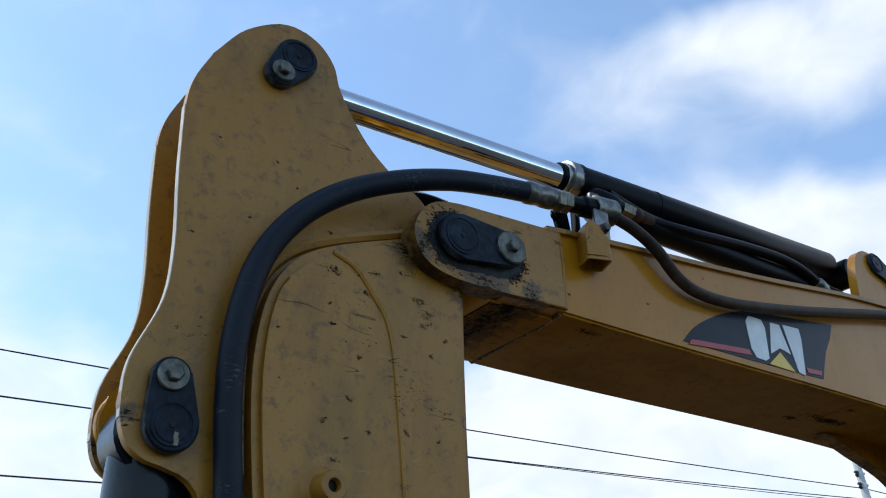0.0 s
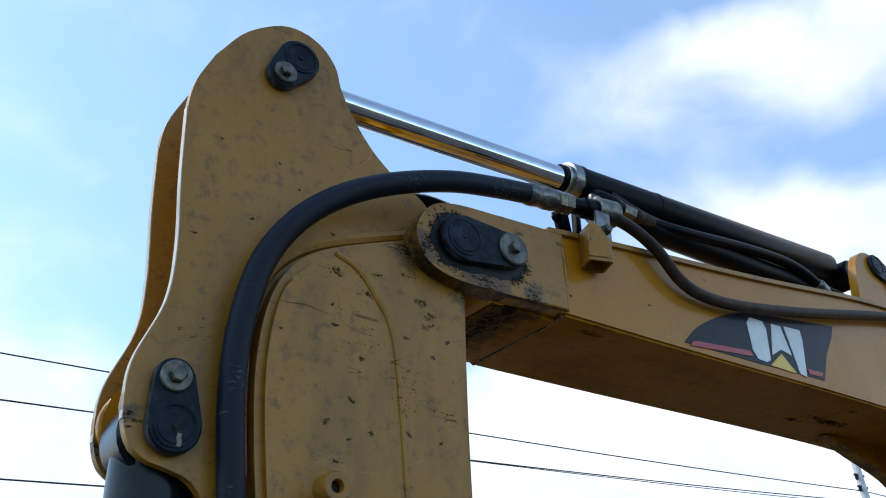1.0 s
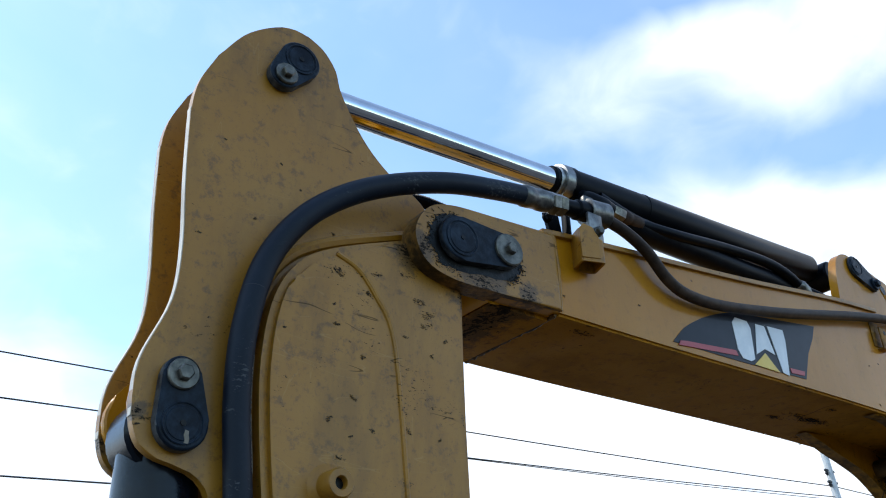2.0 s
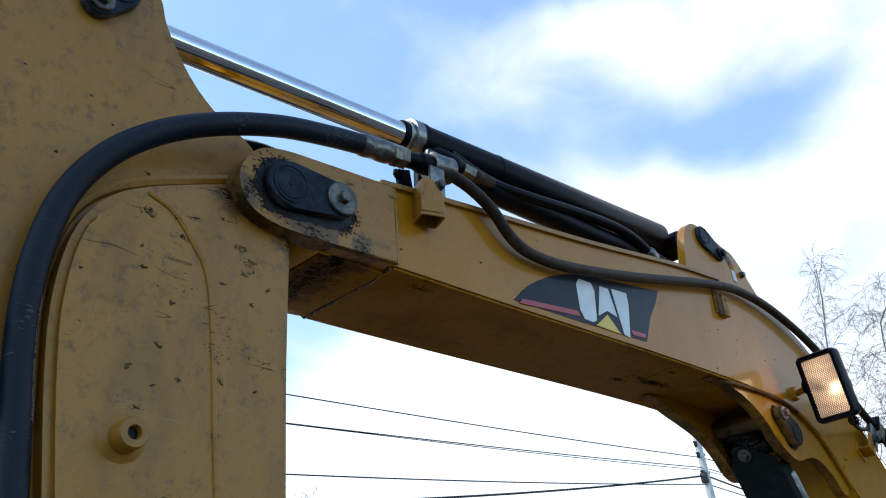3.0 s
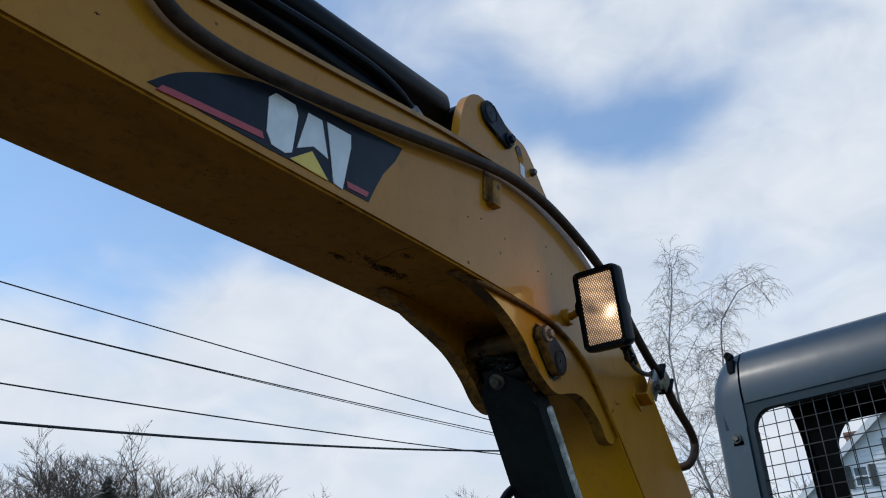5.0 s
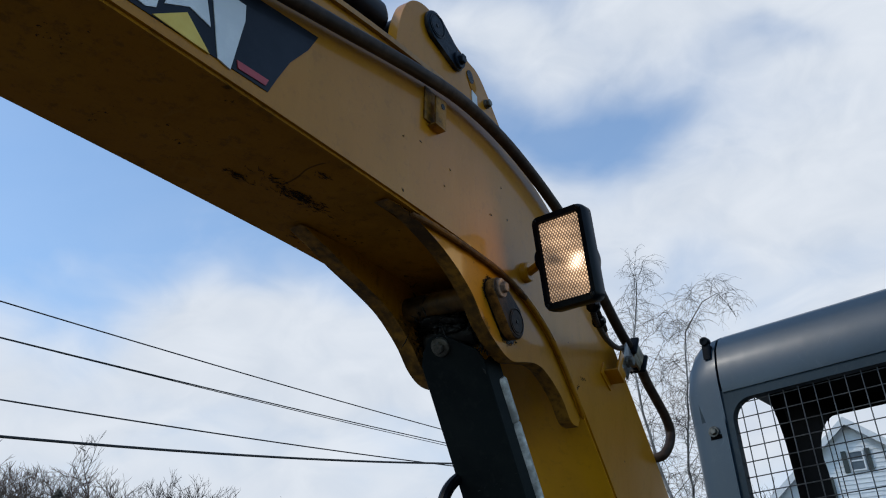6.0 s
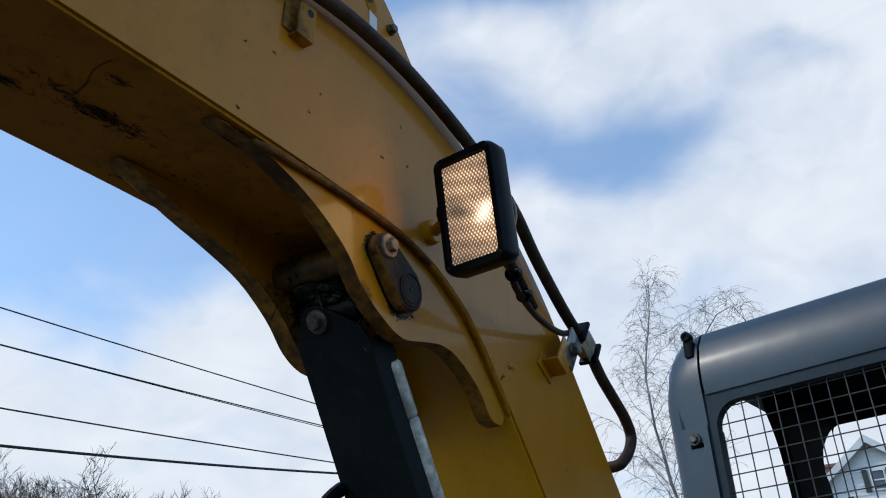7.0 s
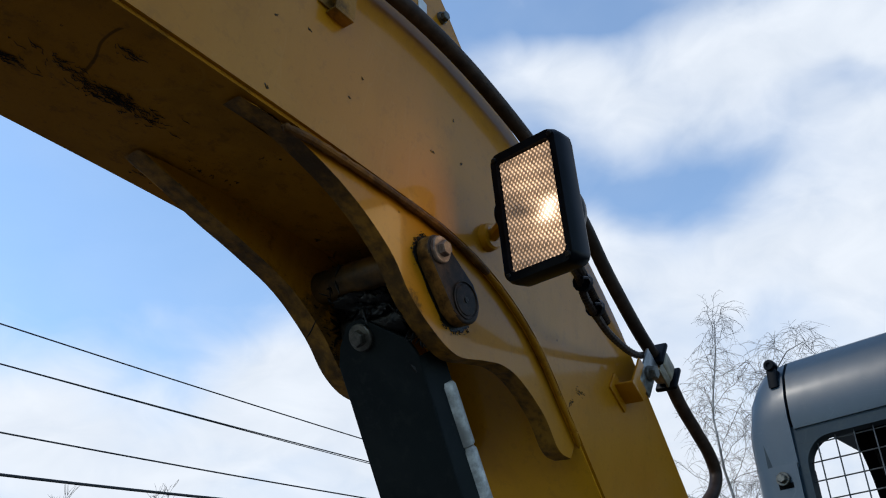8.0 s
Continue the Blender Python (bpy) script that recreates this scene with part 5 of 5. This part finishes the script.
guard_frame = cab_part("wire_guard", ring_sweep([(CX + 0.02, open_w[0] + 0.016, open_b - 0.03), (CX + 0.02, open_w[0] + 0.016, open_t + 0.012)], 0.004, 6), MESH_WIRE, cab, "square wire mesh guard")
y = open_w[0] - 0.026
while y > open_w[1]:
    cab_part("guard_wire", ring_sweep([(CX + 0.018, y, open_b - 0.02), (CX + 0.018, y, open_t + 0.015)], 0.0016, 6), MESH_WIRE, guard_frame)
    y -= 0.042
z = open_b + 0.015
while z < open_t + 0.01:
    cab_part("guard_wire", ring_sweep([(CX + 0.0215, open_w[1] - 0.015, z), (CX + 0.0215, open_w[0] + 0.015, z)], 0.0016, 6), MESH_WIRE, guard_frame)
    z += 0.042
cab_part("guard_bolt", hex_bolt((CX - 0.006, 0.022, 2.28), (-1, 0, 0), 0.019, 0.016), BOLT, cab, "steel guard bolt")
lug_base = slab([(CX + 0.006, 2.500), (CX + 0.060, 2.512), (CX + 0.052, 2.536), (CX + 0.040, 2.545), (CX + 0.010, 2.548)], -0.008, 0.016, 0.003)
lug_eye = turned((CX + 0.004, 0.004, 2.558), (1, 0, 0), [(0, 0.0065), (0, 0.0125), (0.003, 0.0138), (0.022, 0.0138), (0.025, 0.0125), (0.025, 0.0065), (0.004, 0.0060)], 16)
cab_part("lifting_lug", merge(lug_base, lug_eye), BLACK, cab, "small black lug on the roof corner")
cab_part("bolt_slot", block((CX - 0.0055, 0.002, 2.258), (CX - 0.002, 0.036, 2.270), 0.001), CABDARK, cab, "dark slot below the guard bolt")
# far side wall with its window opening, lining, and the rear wall
cab_part("rear_pillar", slab(curve([(3.075, 2.53), (3.082, 2.444), (3.130, 2.345), (3.148, 2.24), (3.156, 2.0), (3.17, 1.05)], 4) + curve([(3.44, 1.05), (3.418, 2.15), (3.395, 2.27), (3.41, 2.345), (3.50, 2.42), (3.645, 2.50)], 4) + [Vector((3.645, 2.535))], -0.075, -0.045, 0.006), CABDARK, cab, "black slanted pillar")
cab_part("side_wall", slab([(2.84, 0.55), (3.60, 0.55), (3.60, 1.05), (2.84, 1.05)], -0.075, -0.045, 0.006), CABDARK, cab)
# unseen closed side, added so the boom's paint reflects a dark cab
cab_part("unseen_near_wall", slab([(2.84, 0.55), (3.60, 0.55), (3.60, 2.53), (2.84, 2.53)], CY1 + 0.02, CY1 + 0.05, 0.006), CABDARK, cab)
# the rear window's unseen part is walled up to darken that reflection
rw = bmesh.new()
win = [Vector((-0.215 + q.x, 1.96 + q.y)) for q in rounded(0.155, 0.52, 0.02, 2)]
hull = [Vector((-0.4705 + q.x, 1.54 + q.y)) for q in rounded(0.4125, 1.0, 0.002, 2)]
rr = [[rw.verts.new((x, q.x, q.y)) for q in ring] for ring, x in ((hull, CB - 0.006), (win, CB - 0.006), (win, CB), (hull, CB))]
for a, b in zip(rr, rr[1:] + rr[:1]):
    for k in range(len(a)):
        rw.faces.new((a[k], a[(k + 1) % len(a)], b[(k + 1) % len(a)], b[k]))
cab_part("rear_wall", rw, CABDARK, cab)
cab_part("headlining", block((CX + 0.07, CY1 + 0.03, 2.52), (CB - 0.02, -0.05, 2.54), 0.01), CABDARK, cab, "black headlining")
# what carries cab and boom
cab_part("deck", block((2.35, -1.0, 0.50), (4.3, 1.0, 0.64), 0.03), BLACK, machine)
cab_part("engine_hood", block((3.9, -0.95, 0.64), (4.45, 0.95, 1.55), 0.08, 4), CABPAINT, machine)
cab_part("swing_bracket", block((2.15, -0.06, 0.55), (2.75, 0.28, 1.30), 0.05, 3), BLACK, machine)
for y in (-0.85, 0.85):
    trk = [Vector((3.2 + q.x, 0.25 + q.y)) for q in rounded(1.05, 0.25, 0.24, 8)]
    cab_part("track", slab(trk, y - 0.18, y + 0.18, 0.02), RUBBER, machine)
cab_part("undercarriage", block((2.6, -0.75, 0.2), (3.8, 0.75, 0.52), 0.05), BLACK, machine)


# ---- distance: pole and wires ----
def utility_pole(x, y, top):
    p = thing("utility_pole", (x, y, 0), "tall grey wooden utility pole carrying wires", "utility pole")
    part("mast", lathe((x, y, -0.3), (x, y, top), [(0, 0.20), (0.5, 0.165), (1, 0.125)], 20), POLE, p, lean=False)
    part("crossarm", block((x - 0.06, y - 0.9, top - 0.55), (x + 0.06, y + 0.9, top - 0.42), 0.01), POLE, p, lean=False)
    for dy in (-0.8, -0.3, 0.3, 0.8):
        part("insulator", lathe((x, y + dy, top - 0.43), (x, y + dy, top - 0.22), [(0, 0.03), (0.3, 0.055), (0.45, 0.035), (0.6, 0.055), (1, 0.02)], 10), ZINC, p, lean=False)
    for z in (top - 1.9, top - 2.35, top - 3.1):
        part("bracket", merge(block((x - 0.30, y - 0.05, z - 0.04), (x + 0.30, y + 0.05, z + 0.04), 0.01), lathe((x - 0.22, y, z - 0.02), (x - 0.22, y, z - 0.20), [(0, 0.03), (0.5, 0.07), (1, 0.03)], 10)), WIRE, p, lean=False)
    part("cable_box", block((x - 0.30, y - 0.16, top - 3.55), (x - 0.12, y + 0.10, top - 3.15), 0.02), WIRE, p, lean=False)
    return p


PX, PY = 31.0, 15.9
utility_pole(PX, PY, 13.4)
utility_pole(-22.0, 21.0, 14.0)
utility_pole(72.0, 9.0, 13.0)


def wire(a, b, sag, r, label):
    a, b = Vector(a), Vector(b)
    pts = []
    for k in range(41):
        u = k / 40
        q = a + (b - a) * u
        q.z -= 4 * sag * u * (1 - u)
        pts.append(q)
    ob = part("power_line", ring_sweep(pts, r, 6), WIRE, None, lean=False)
    tagged(ob, label, "power line", "power lines")


for za, zb, sag, r, dy in ((10.90, 11.26, 0.52, 0.018, 0.0), (10.49, 9.56, 0.48, 0.017, 0.0), (10.38, 9.60, 0.44, 0.012, 0.0), (9.82, 7.30, 0.66, 0.0195, 0.0), (10.17, 6.08, 1.28, 0.034, 0.0)):
    lab = "thick dark bundled cable sagging to a utility pole" if r > 0.02 else "thin dark wire strung to a utility pole"
    wire((PX, PY + dy * 0.3, za), (-22.0, 21.0 + dy, zb), sag, r, lab)
    wire((PX, PY + dy * 0.3, za), (72.0, 9.0 + dy * 0.3, zb - 0.3), 0.9, r, lab)


# ---- trees ----
def limb(bm_rows, start, way, length, r0, r1, bend, rnd, steps):
    pts, q, d = [start.copy()], start.copy(), way.normalized()
    for k in range(steps):
        d = (d + Vector((rnd.gauss(0, bend), rnd.gauss(0, bend), rnd.gauss(0, bend)))).normalized()
        q = q + d * (length / steps)
        pts.append(q.copy())
    radii = [r0 + (r1 - r0) * k / steps for k in range(steps + 1)]
    bm_rows.append((pts, radii))
    return pts, d


def branch_mesh(rows, sides):
    verts, faces = [], []
    for pts, radii in rows:
        base, n = len(verts), len(pts)
        side = (pts[1] - pts[0]).orthogonal().normalized()
        for i, q in enumerate(pts):
            way = (pts[min(i + 1, n - 1)] - pts[max(i - 1, 0)]).normalized()
            s = (side - way * side.dot(way)).normalized()
            o = way.cross(s)
            for k in range(sides):
                a = 2 * math.pi * k / sides
                verts.append(q + (s * math.cos(a) + o * math.sin(a)) * radii[i])
        for i in range(n - 1):
            for k in range(sides):
                a, b = base + i * sides + k, base + i * sides + (k + 1) % sides
                faces.append((a, b, b + sides, a + sides))
    me = bpy.data.meshes.new("branches")
    me.from_pydata([tuple(v) for v in verts], [], faces)
    return me


def bare_tree(name, at, height, spread, seed, label, group=""):
    """A leafless tree: a tapered trunk that forks into steep limbs, which fork again down to fine twigs."""
    rnd = random.Random(seed)
    at = Vector(at)
    tree = thing(name, at, label, "tree", group)
    trunk_rows, crown_rows = [], []
    pts, d = limb(trunk_rows, at - Vector((0, 0, 0.2)), Vector((rnd.uniform(-0.06, 0.06), rnd.uniform(-0.06, 0.06), 1)), height * 0.55, 0.010 * height, 0.0045 * height, 0.03, rnd, 8)

    def fork(start, way, length, r, level):
        lp, ld = limb(crown_rows, start, way, length, r, r * 0.55, 0.13, rnd, 4 if level < 3 else 3)
        if level == 5:
            return
        for k in range(3 if level < 2 else 4):
            a, open_up = rnd.uniform(0, 2 * math.pi), rnd.uniform(0.30, 0.85)
            out = ld + Vector((math.cos(a) * open_up, math.sin(a) * open_up, rnd.uniform(-0.15, 0.40)))
            fork(lp[-1] if k < 2 else lp[rnd.randrange(1, len(lp))], out, length * rnd.uniform(0.50, 0.78), max(r * 0.55, 0.0088), level + 1)
    for i in range(2, len(pts)):
        a = rnd.uniform(0, 2 * math.pi)
        fork(pts[i], Vector((math.cos(a) * spread, math.sin(a) * spread, rnd.uniform(0.9, 1.6))), height * rnd.uniform(0.12, 0.17), 0.0030 * height, 1)
    fork(pts[-1], d, height * 0.15, 0.005 * height, 1)
    tall = max(q.z for pts, radii in crown_rows for q in pts) / height
    for nm, rows, sides in (("trunk", trunk_rows, 8), ("crown", crown_rows, 3)):
        me = branch_mesh([([at + (q - at) / tall for q in pts], radii) for pts, radii in rows], sides)
        me.materials.append(FARTWIG)
        for f in me.polygons:
            f.use_smooth = True
        ob = new(nm, me)
        ob.parent = tree
        ob.matrix_parent_inverse = Matrix.Translation(at).inverted()
    return tree


def polar(az, dist, z=0.0):
    return (0.2 + dist * math.cos(radians(az)), -0.7 + dist * math.sin(radians(az)), z)


def spaced(line, count):
    """The same line with its points at even distances."""
    along = [0.0]
    for p, q in zip(line, line[1:]):
        along.append(along[-1] + (q - p).length)
    steps = np.linspace(0, along[-1], count)
    return [Vector([float(np.interp(u, along, [q[k] for q in line])) for k in range(3)]) for u in steps]


def birch(x, stem, reach, seed, label):
    """A slender birch: steep limbs all the way up, and long fine twigs that arch over and hang."""
    rnd = random.Random(seed)
    at = Vector((x, stem[0][0], 0))
    tree = thing("birch_tree", at, label, "tree", "birches beside the cab")
    trunk_rows, crown_rows = [], []
    pts = [q + Vector((rnd.gauss(0, 0.02), rnd.gauss(0, 0.012), 0)) for q in spaced(curve([(x, y, z) for y, z in stem], 6), 30)]
    trunk_rows.append((pts, [0.055 * min(reach, 1.0) * (1 - k / len(pts)) ** 0.9 + 0.004 for k in range(len(pts))]))
    n = len(pts)
    for i in range(8, n):
        share = i / (n - 1)
        for j in range(1 if i > n - 4 else 2):
            a = rnd.uniform(0, 2 * math.pi)
            out = Vector((math.cos(a), math.sin(a), rnd.uniform(1.0, 2.3)))
            length = (2.1 - 1.35 * share) * rnd.uniform(0.55, 1.15) * reach
            lp, ld = limb(crown_rows, pts[i].lerp(pts[i - 1], rnd.random()), out, length, 0.013 * (1.15 - share * 0.8), 0.004, 0.17, rnd, 9)
            for k in range(2, len(lp)):
                for m in range(2):
                    b = rnd.uniform(0, 2 * math.pi)
                    dd = (ld * 0.5 + Vector((math.cos(b), math.sin(b), rnd.uniform(0.0, 0.7)))).normalized()
                    q, tp = lp[k].copy(), [lp[k].copy()]
                    step = rnd.uniform(0.025, 0.075)
                    sag = rnd.uniform(0.03, 0.30)
                    for st in range(9):
                        dd = (dd + Vector((rnd.gauss(0, 0.20), rnd.gauss(0, 0.20), rnd.gauss(0, 0.14) - sag))).normalized()
                        q = q + dd * step
                        tp.append(q.copy())
                        if st > 1 and rnd.random() < 0.45:
                            c = rnd.uniform(0, 2 * math.pi)
                            e, ed, sp = q.copy(), (dd + Vector((math.cos(c), math.sin(c), 0.1)) * 0.8).normalized(), [q.copy()]
                            for su in range(3):
                                ed = (ed + Vector((rnd.gauss(0, 0.15), rnd.gauss(0, 0.15), -0.22))).normalized()
                                e = e + ed * rnd.uniform(0.03, 0.09)
                                sp.append(e.copy())
                            crown_rows.append((sp, [0.0024, 0.0022, 0.0020, 0.0018]))
                    crown_rows.append((tp, [0.0034 - 0.00016 * t for t in range(10)]))
    for nm, rows, mat, sides in (("trunk", trunk_rows, BARK, 10), ("crown", crown_rows, TWIG, 3)):
        me = branch_mesh(rows, sides)
        me.materials.append(mat)
        for f in me.polygons:
            f.use_smooth = True
        ob = new(nm, me)
        ob.parent = tree
        ob.matrix_parent_inverse = Matrix.Translation(at).inverted()


# each stem as (y, z) from the ground up
birch(16.4, ((4.05, -0.2), (4.20, 2.4), (4.52, 4.6), (4.72, 5.5), (4.83, 6.2), (4.88, 7.0), (4.91, 7.65), (4.77, 8.3), (4.61, 9.0), (4.54, 9.55)), 1.22, 11, "tall leafless birch with fine drooping twigs")
birch(17.2, ((4.70, -0.2), (4.58, 2.6), (4.41, 5.0), (4.32, 6.05), (4.16, 7.0), (4.06, 7.55), (3.93, 8.3), (3.45, 8.85), (3.10, 8.95), (2.84, 8.35)), 0.72, 24, "leafless birch whose thin top arches over and droops")
# bearing, distance and height of each bare tree
for k, (az, dist, h) in enumerate(((54.3, 36, 12.0), (55.6, 41, 11.6), (57.5, 38, 11.6), (58.6, 40, 11.4), (59.8, 41, 11.6), (61.2, 40, 10.9), (62.6, 42, 11.0), (53.0, 39, 11.0), (51.8, 40, 11.5), (50.7, 41, 11.6), (49.6, 38, 10.7), (48.5, 40, 10.7), (47.6, 41, 10.2), (56.6, 44, 12.0), (53.7, 42, 11.3), (55.0, 44, 11.9), (56.1, 39, 11.3), (58.1, 43, 11.9), (59.2, 38, 10.9), (60.5, 43, 11.6), (61.9, 39, 10.6), (63.4, 41, 10.9), (42.3, 44, 11.1), (33.8, 46, 11.1), (13.2, 48, 11.2), (11.4, 50, 11.6))):
    bare_tree("bare_tree", polar(az, dist), h, 0.8, 100 + k, "leafless grey-brown tree in the distance", "bare trees in the distance")


def fir(at, height):
    rnd = random.Random(77)
    tree = thing("fir_tree", at, "small dark fir among bare trees", "tree")
    part("trunk", lathe(Vector(at) - Vector((0, 0, 0.2)), Vector(at) + Vector((0, 0, height)), [(0, 0.12), (1, 0.01)], 8), FARTWIG, tree, lean=False)
    rows = []
    for k in range(420):
        z = height * (0.12 + 0.86 * k / 420)
        a, reach = rnd.uniform(0, 6.283), (height - z) * 0.42 * rnd.uniform(0.6, 1.1) + 0.06
        p0 = Vector(at) + Vector((0, 0, z))
        p1 = p0 + Vector((math.cos(a) * reach, math.sin(a) * reach, -reach * 0.25))
        rows.append(([p0, p0.lerp(p1, 0.5), p1], [0.10, 0.08, 0.02]))
    me = branch_mesh(rows, 4)
    me.materials.append(NEEDLE)
    ob = new("crown", me)
    ob.parent = tree
    ob.matrix_parent_inverse = Matrix.Translation(at).inverted()


fir(polar(56.4, 33), 9.0)


# ---- houses ----
def gable_house(at, turn, width, depth, eave, ridge, label, windows, chimney=None):
    """A white house with its gable towards -x, dark shutters and white trim."""
    h = thing("house", at, label, "house")
    m = Matrix.Translation(at) @ Matrix.Rotation(radians(turn), 4, "Z")
    w = width / 2
    body = slab([(-w, 0), (w, 0), (w, eave), (0, ridge), (-w, eave)], 0, depth, 0.0)
    swap = Matrix(((0, 1, 0, 0), (1, 0, 0, 0), (0, 0, 1, 0), (0, 0, 0, 1)))

    def hpart(name, bm, mat, parent, lab=""):
        bmesh.ops.transform(bm, matrix=m @ swap, verts=bm.verts)
        return part(name, bm, mat, parent, lab, lean=False, smooth=0)
    wall = hpart("wall", body, SIDING, h, "white clapboard wall")
    z = 0.15
    boards = []
    while z < ridge - 0.2:
        half_w = w if z < eave else w * (ridge - z) / (ridge - eave)
        if half_w > 0.1:
            boards.append(slab([(-half_w, z), (half_w, z), (half_w, z + 0.02), (-half_w, z + 0.02)], -0.02, 0.0, 0.0))
        z += 0.16
    hpart("siding_relief", merge(*boards), SIDING, wall)["kind"] = "stuff"
    slope = (ridge - eave) / w
    for s in (-1, 1):
        o = w + 0.35
        hpart("roof", slab([(0, ridge + 0.02), (s * o, eave - 0.35 * slope + 0.02), (s * o, eave - 0.35 * slope + 0.16), (0, ridge + 0.18)], -0.3, depth + 0.3, 0.0), ROOF, h, "grey shingle roof")
        hpart("rake_board", slab([(0, ridge + 0.19), (s * (o + 0.02), eave - 0.35 * slope + 0.17), (s * (o + 0.02), eave - 0.35 * slope - 0.10), (0, ridge - 0.10)], -0.36, -0.30, 0.0), TRIM, h)
    for wx, wz in windows:
        frame_bars = [slab([(wx + a, wz + b), (wx + c, wz + b), (wx + c, wz + d), (wx + a, wz + d)], -0.07, 0.0, 0.0) for a, b, c, d in ((-0.25, -0.36, 0.25, -0.31), (-0.25, 0.31, 0.25, 0.36), (-0.25, -0.31, -0.20, 0.31), (0.20, -0.31, 0.25, 0.31))]
        sash = slab([(wx - 0.20, wz - 0.025), (wx + 0.20, wz - 0.025), (wx + 0.20, wz + 0.025), (wx - 0.20, wz + 0.025)], -0.06, 0.0, 0.0)
        wf = hpart("window", merge(*frame_bars, sash), TRIM, h)
        hpart("pane", slab([(wx - 0.20, wz - 0.31), (wx + 0.20, wz - 0.31), (wx + 0.20, wz + 0.31), (wx - 0.20, wz + 0.31)], -0.035, -0.03, 0.0), PANE, wf)
        for s in (-1, 1):
            hpart("shutter", slab([(wx + s * 0.30, wz - 0.38), (wx + s * 0.48, wz - 0.38), (wx + s * 0.48, wz + 0.38), (wx + s * 0.30, wz + 0.38)], -0.08, 0.0, 0.0), SHUTTER, wf)
    if chimney:
        cx, near, top = chimney
        hpart("chimney", merge(slab([(cx - 0.28, top - 2.0), (cx + 0.28, top - 2.0), (cx + 0.28, top - 0.12), (cx - 0.28, top - 0.12)], near, near + 0.6, 0.0), slab([(cx - 0.33, top - 0.12), (cx + 0.33, top - 0.12), (cx + 0.33, top), (cx - 0.33, top)], near - 0.05, near + 0.65, 0.0)), BRICK, h, "brown brick chimney")
    return h


gable_house((34.0, 3.42, 0), 8, 7.4, 8.0, 6.95, 9.98, "white clapboard house with dark shutters and a grey roof", ((-0.12, 8.62), (1.28, 7.78), (-1.50, 7.78)), (1.30, 3.6, 10.2))
gable_house((37.0, 9.4, 0), 4, 5.4, 7.0, 4.4, 6.9, "lower white house wing with a grey roof", ((0.0, 4.6),))
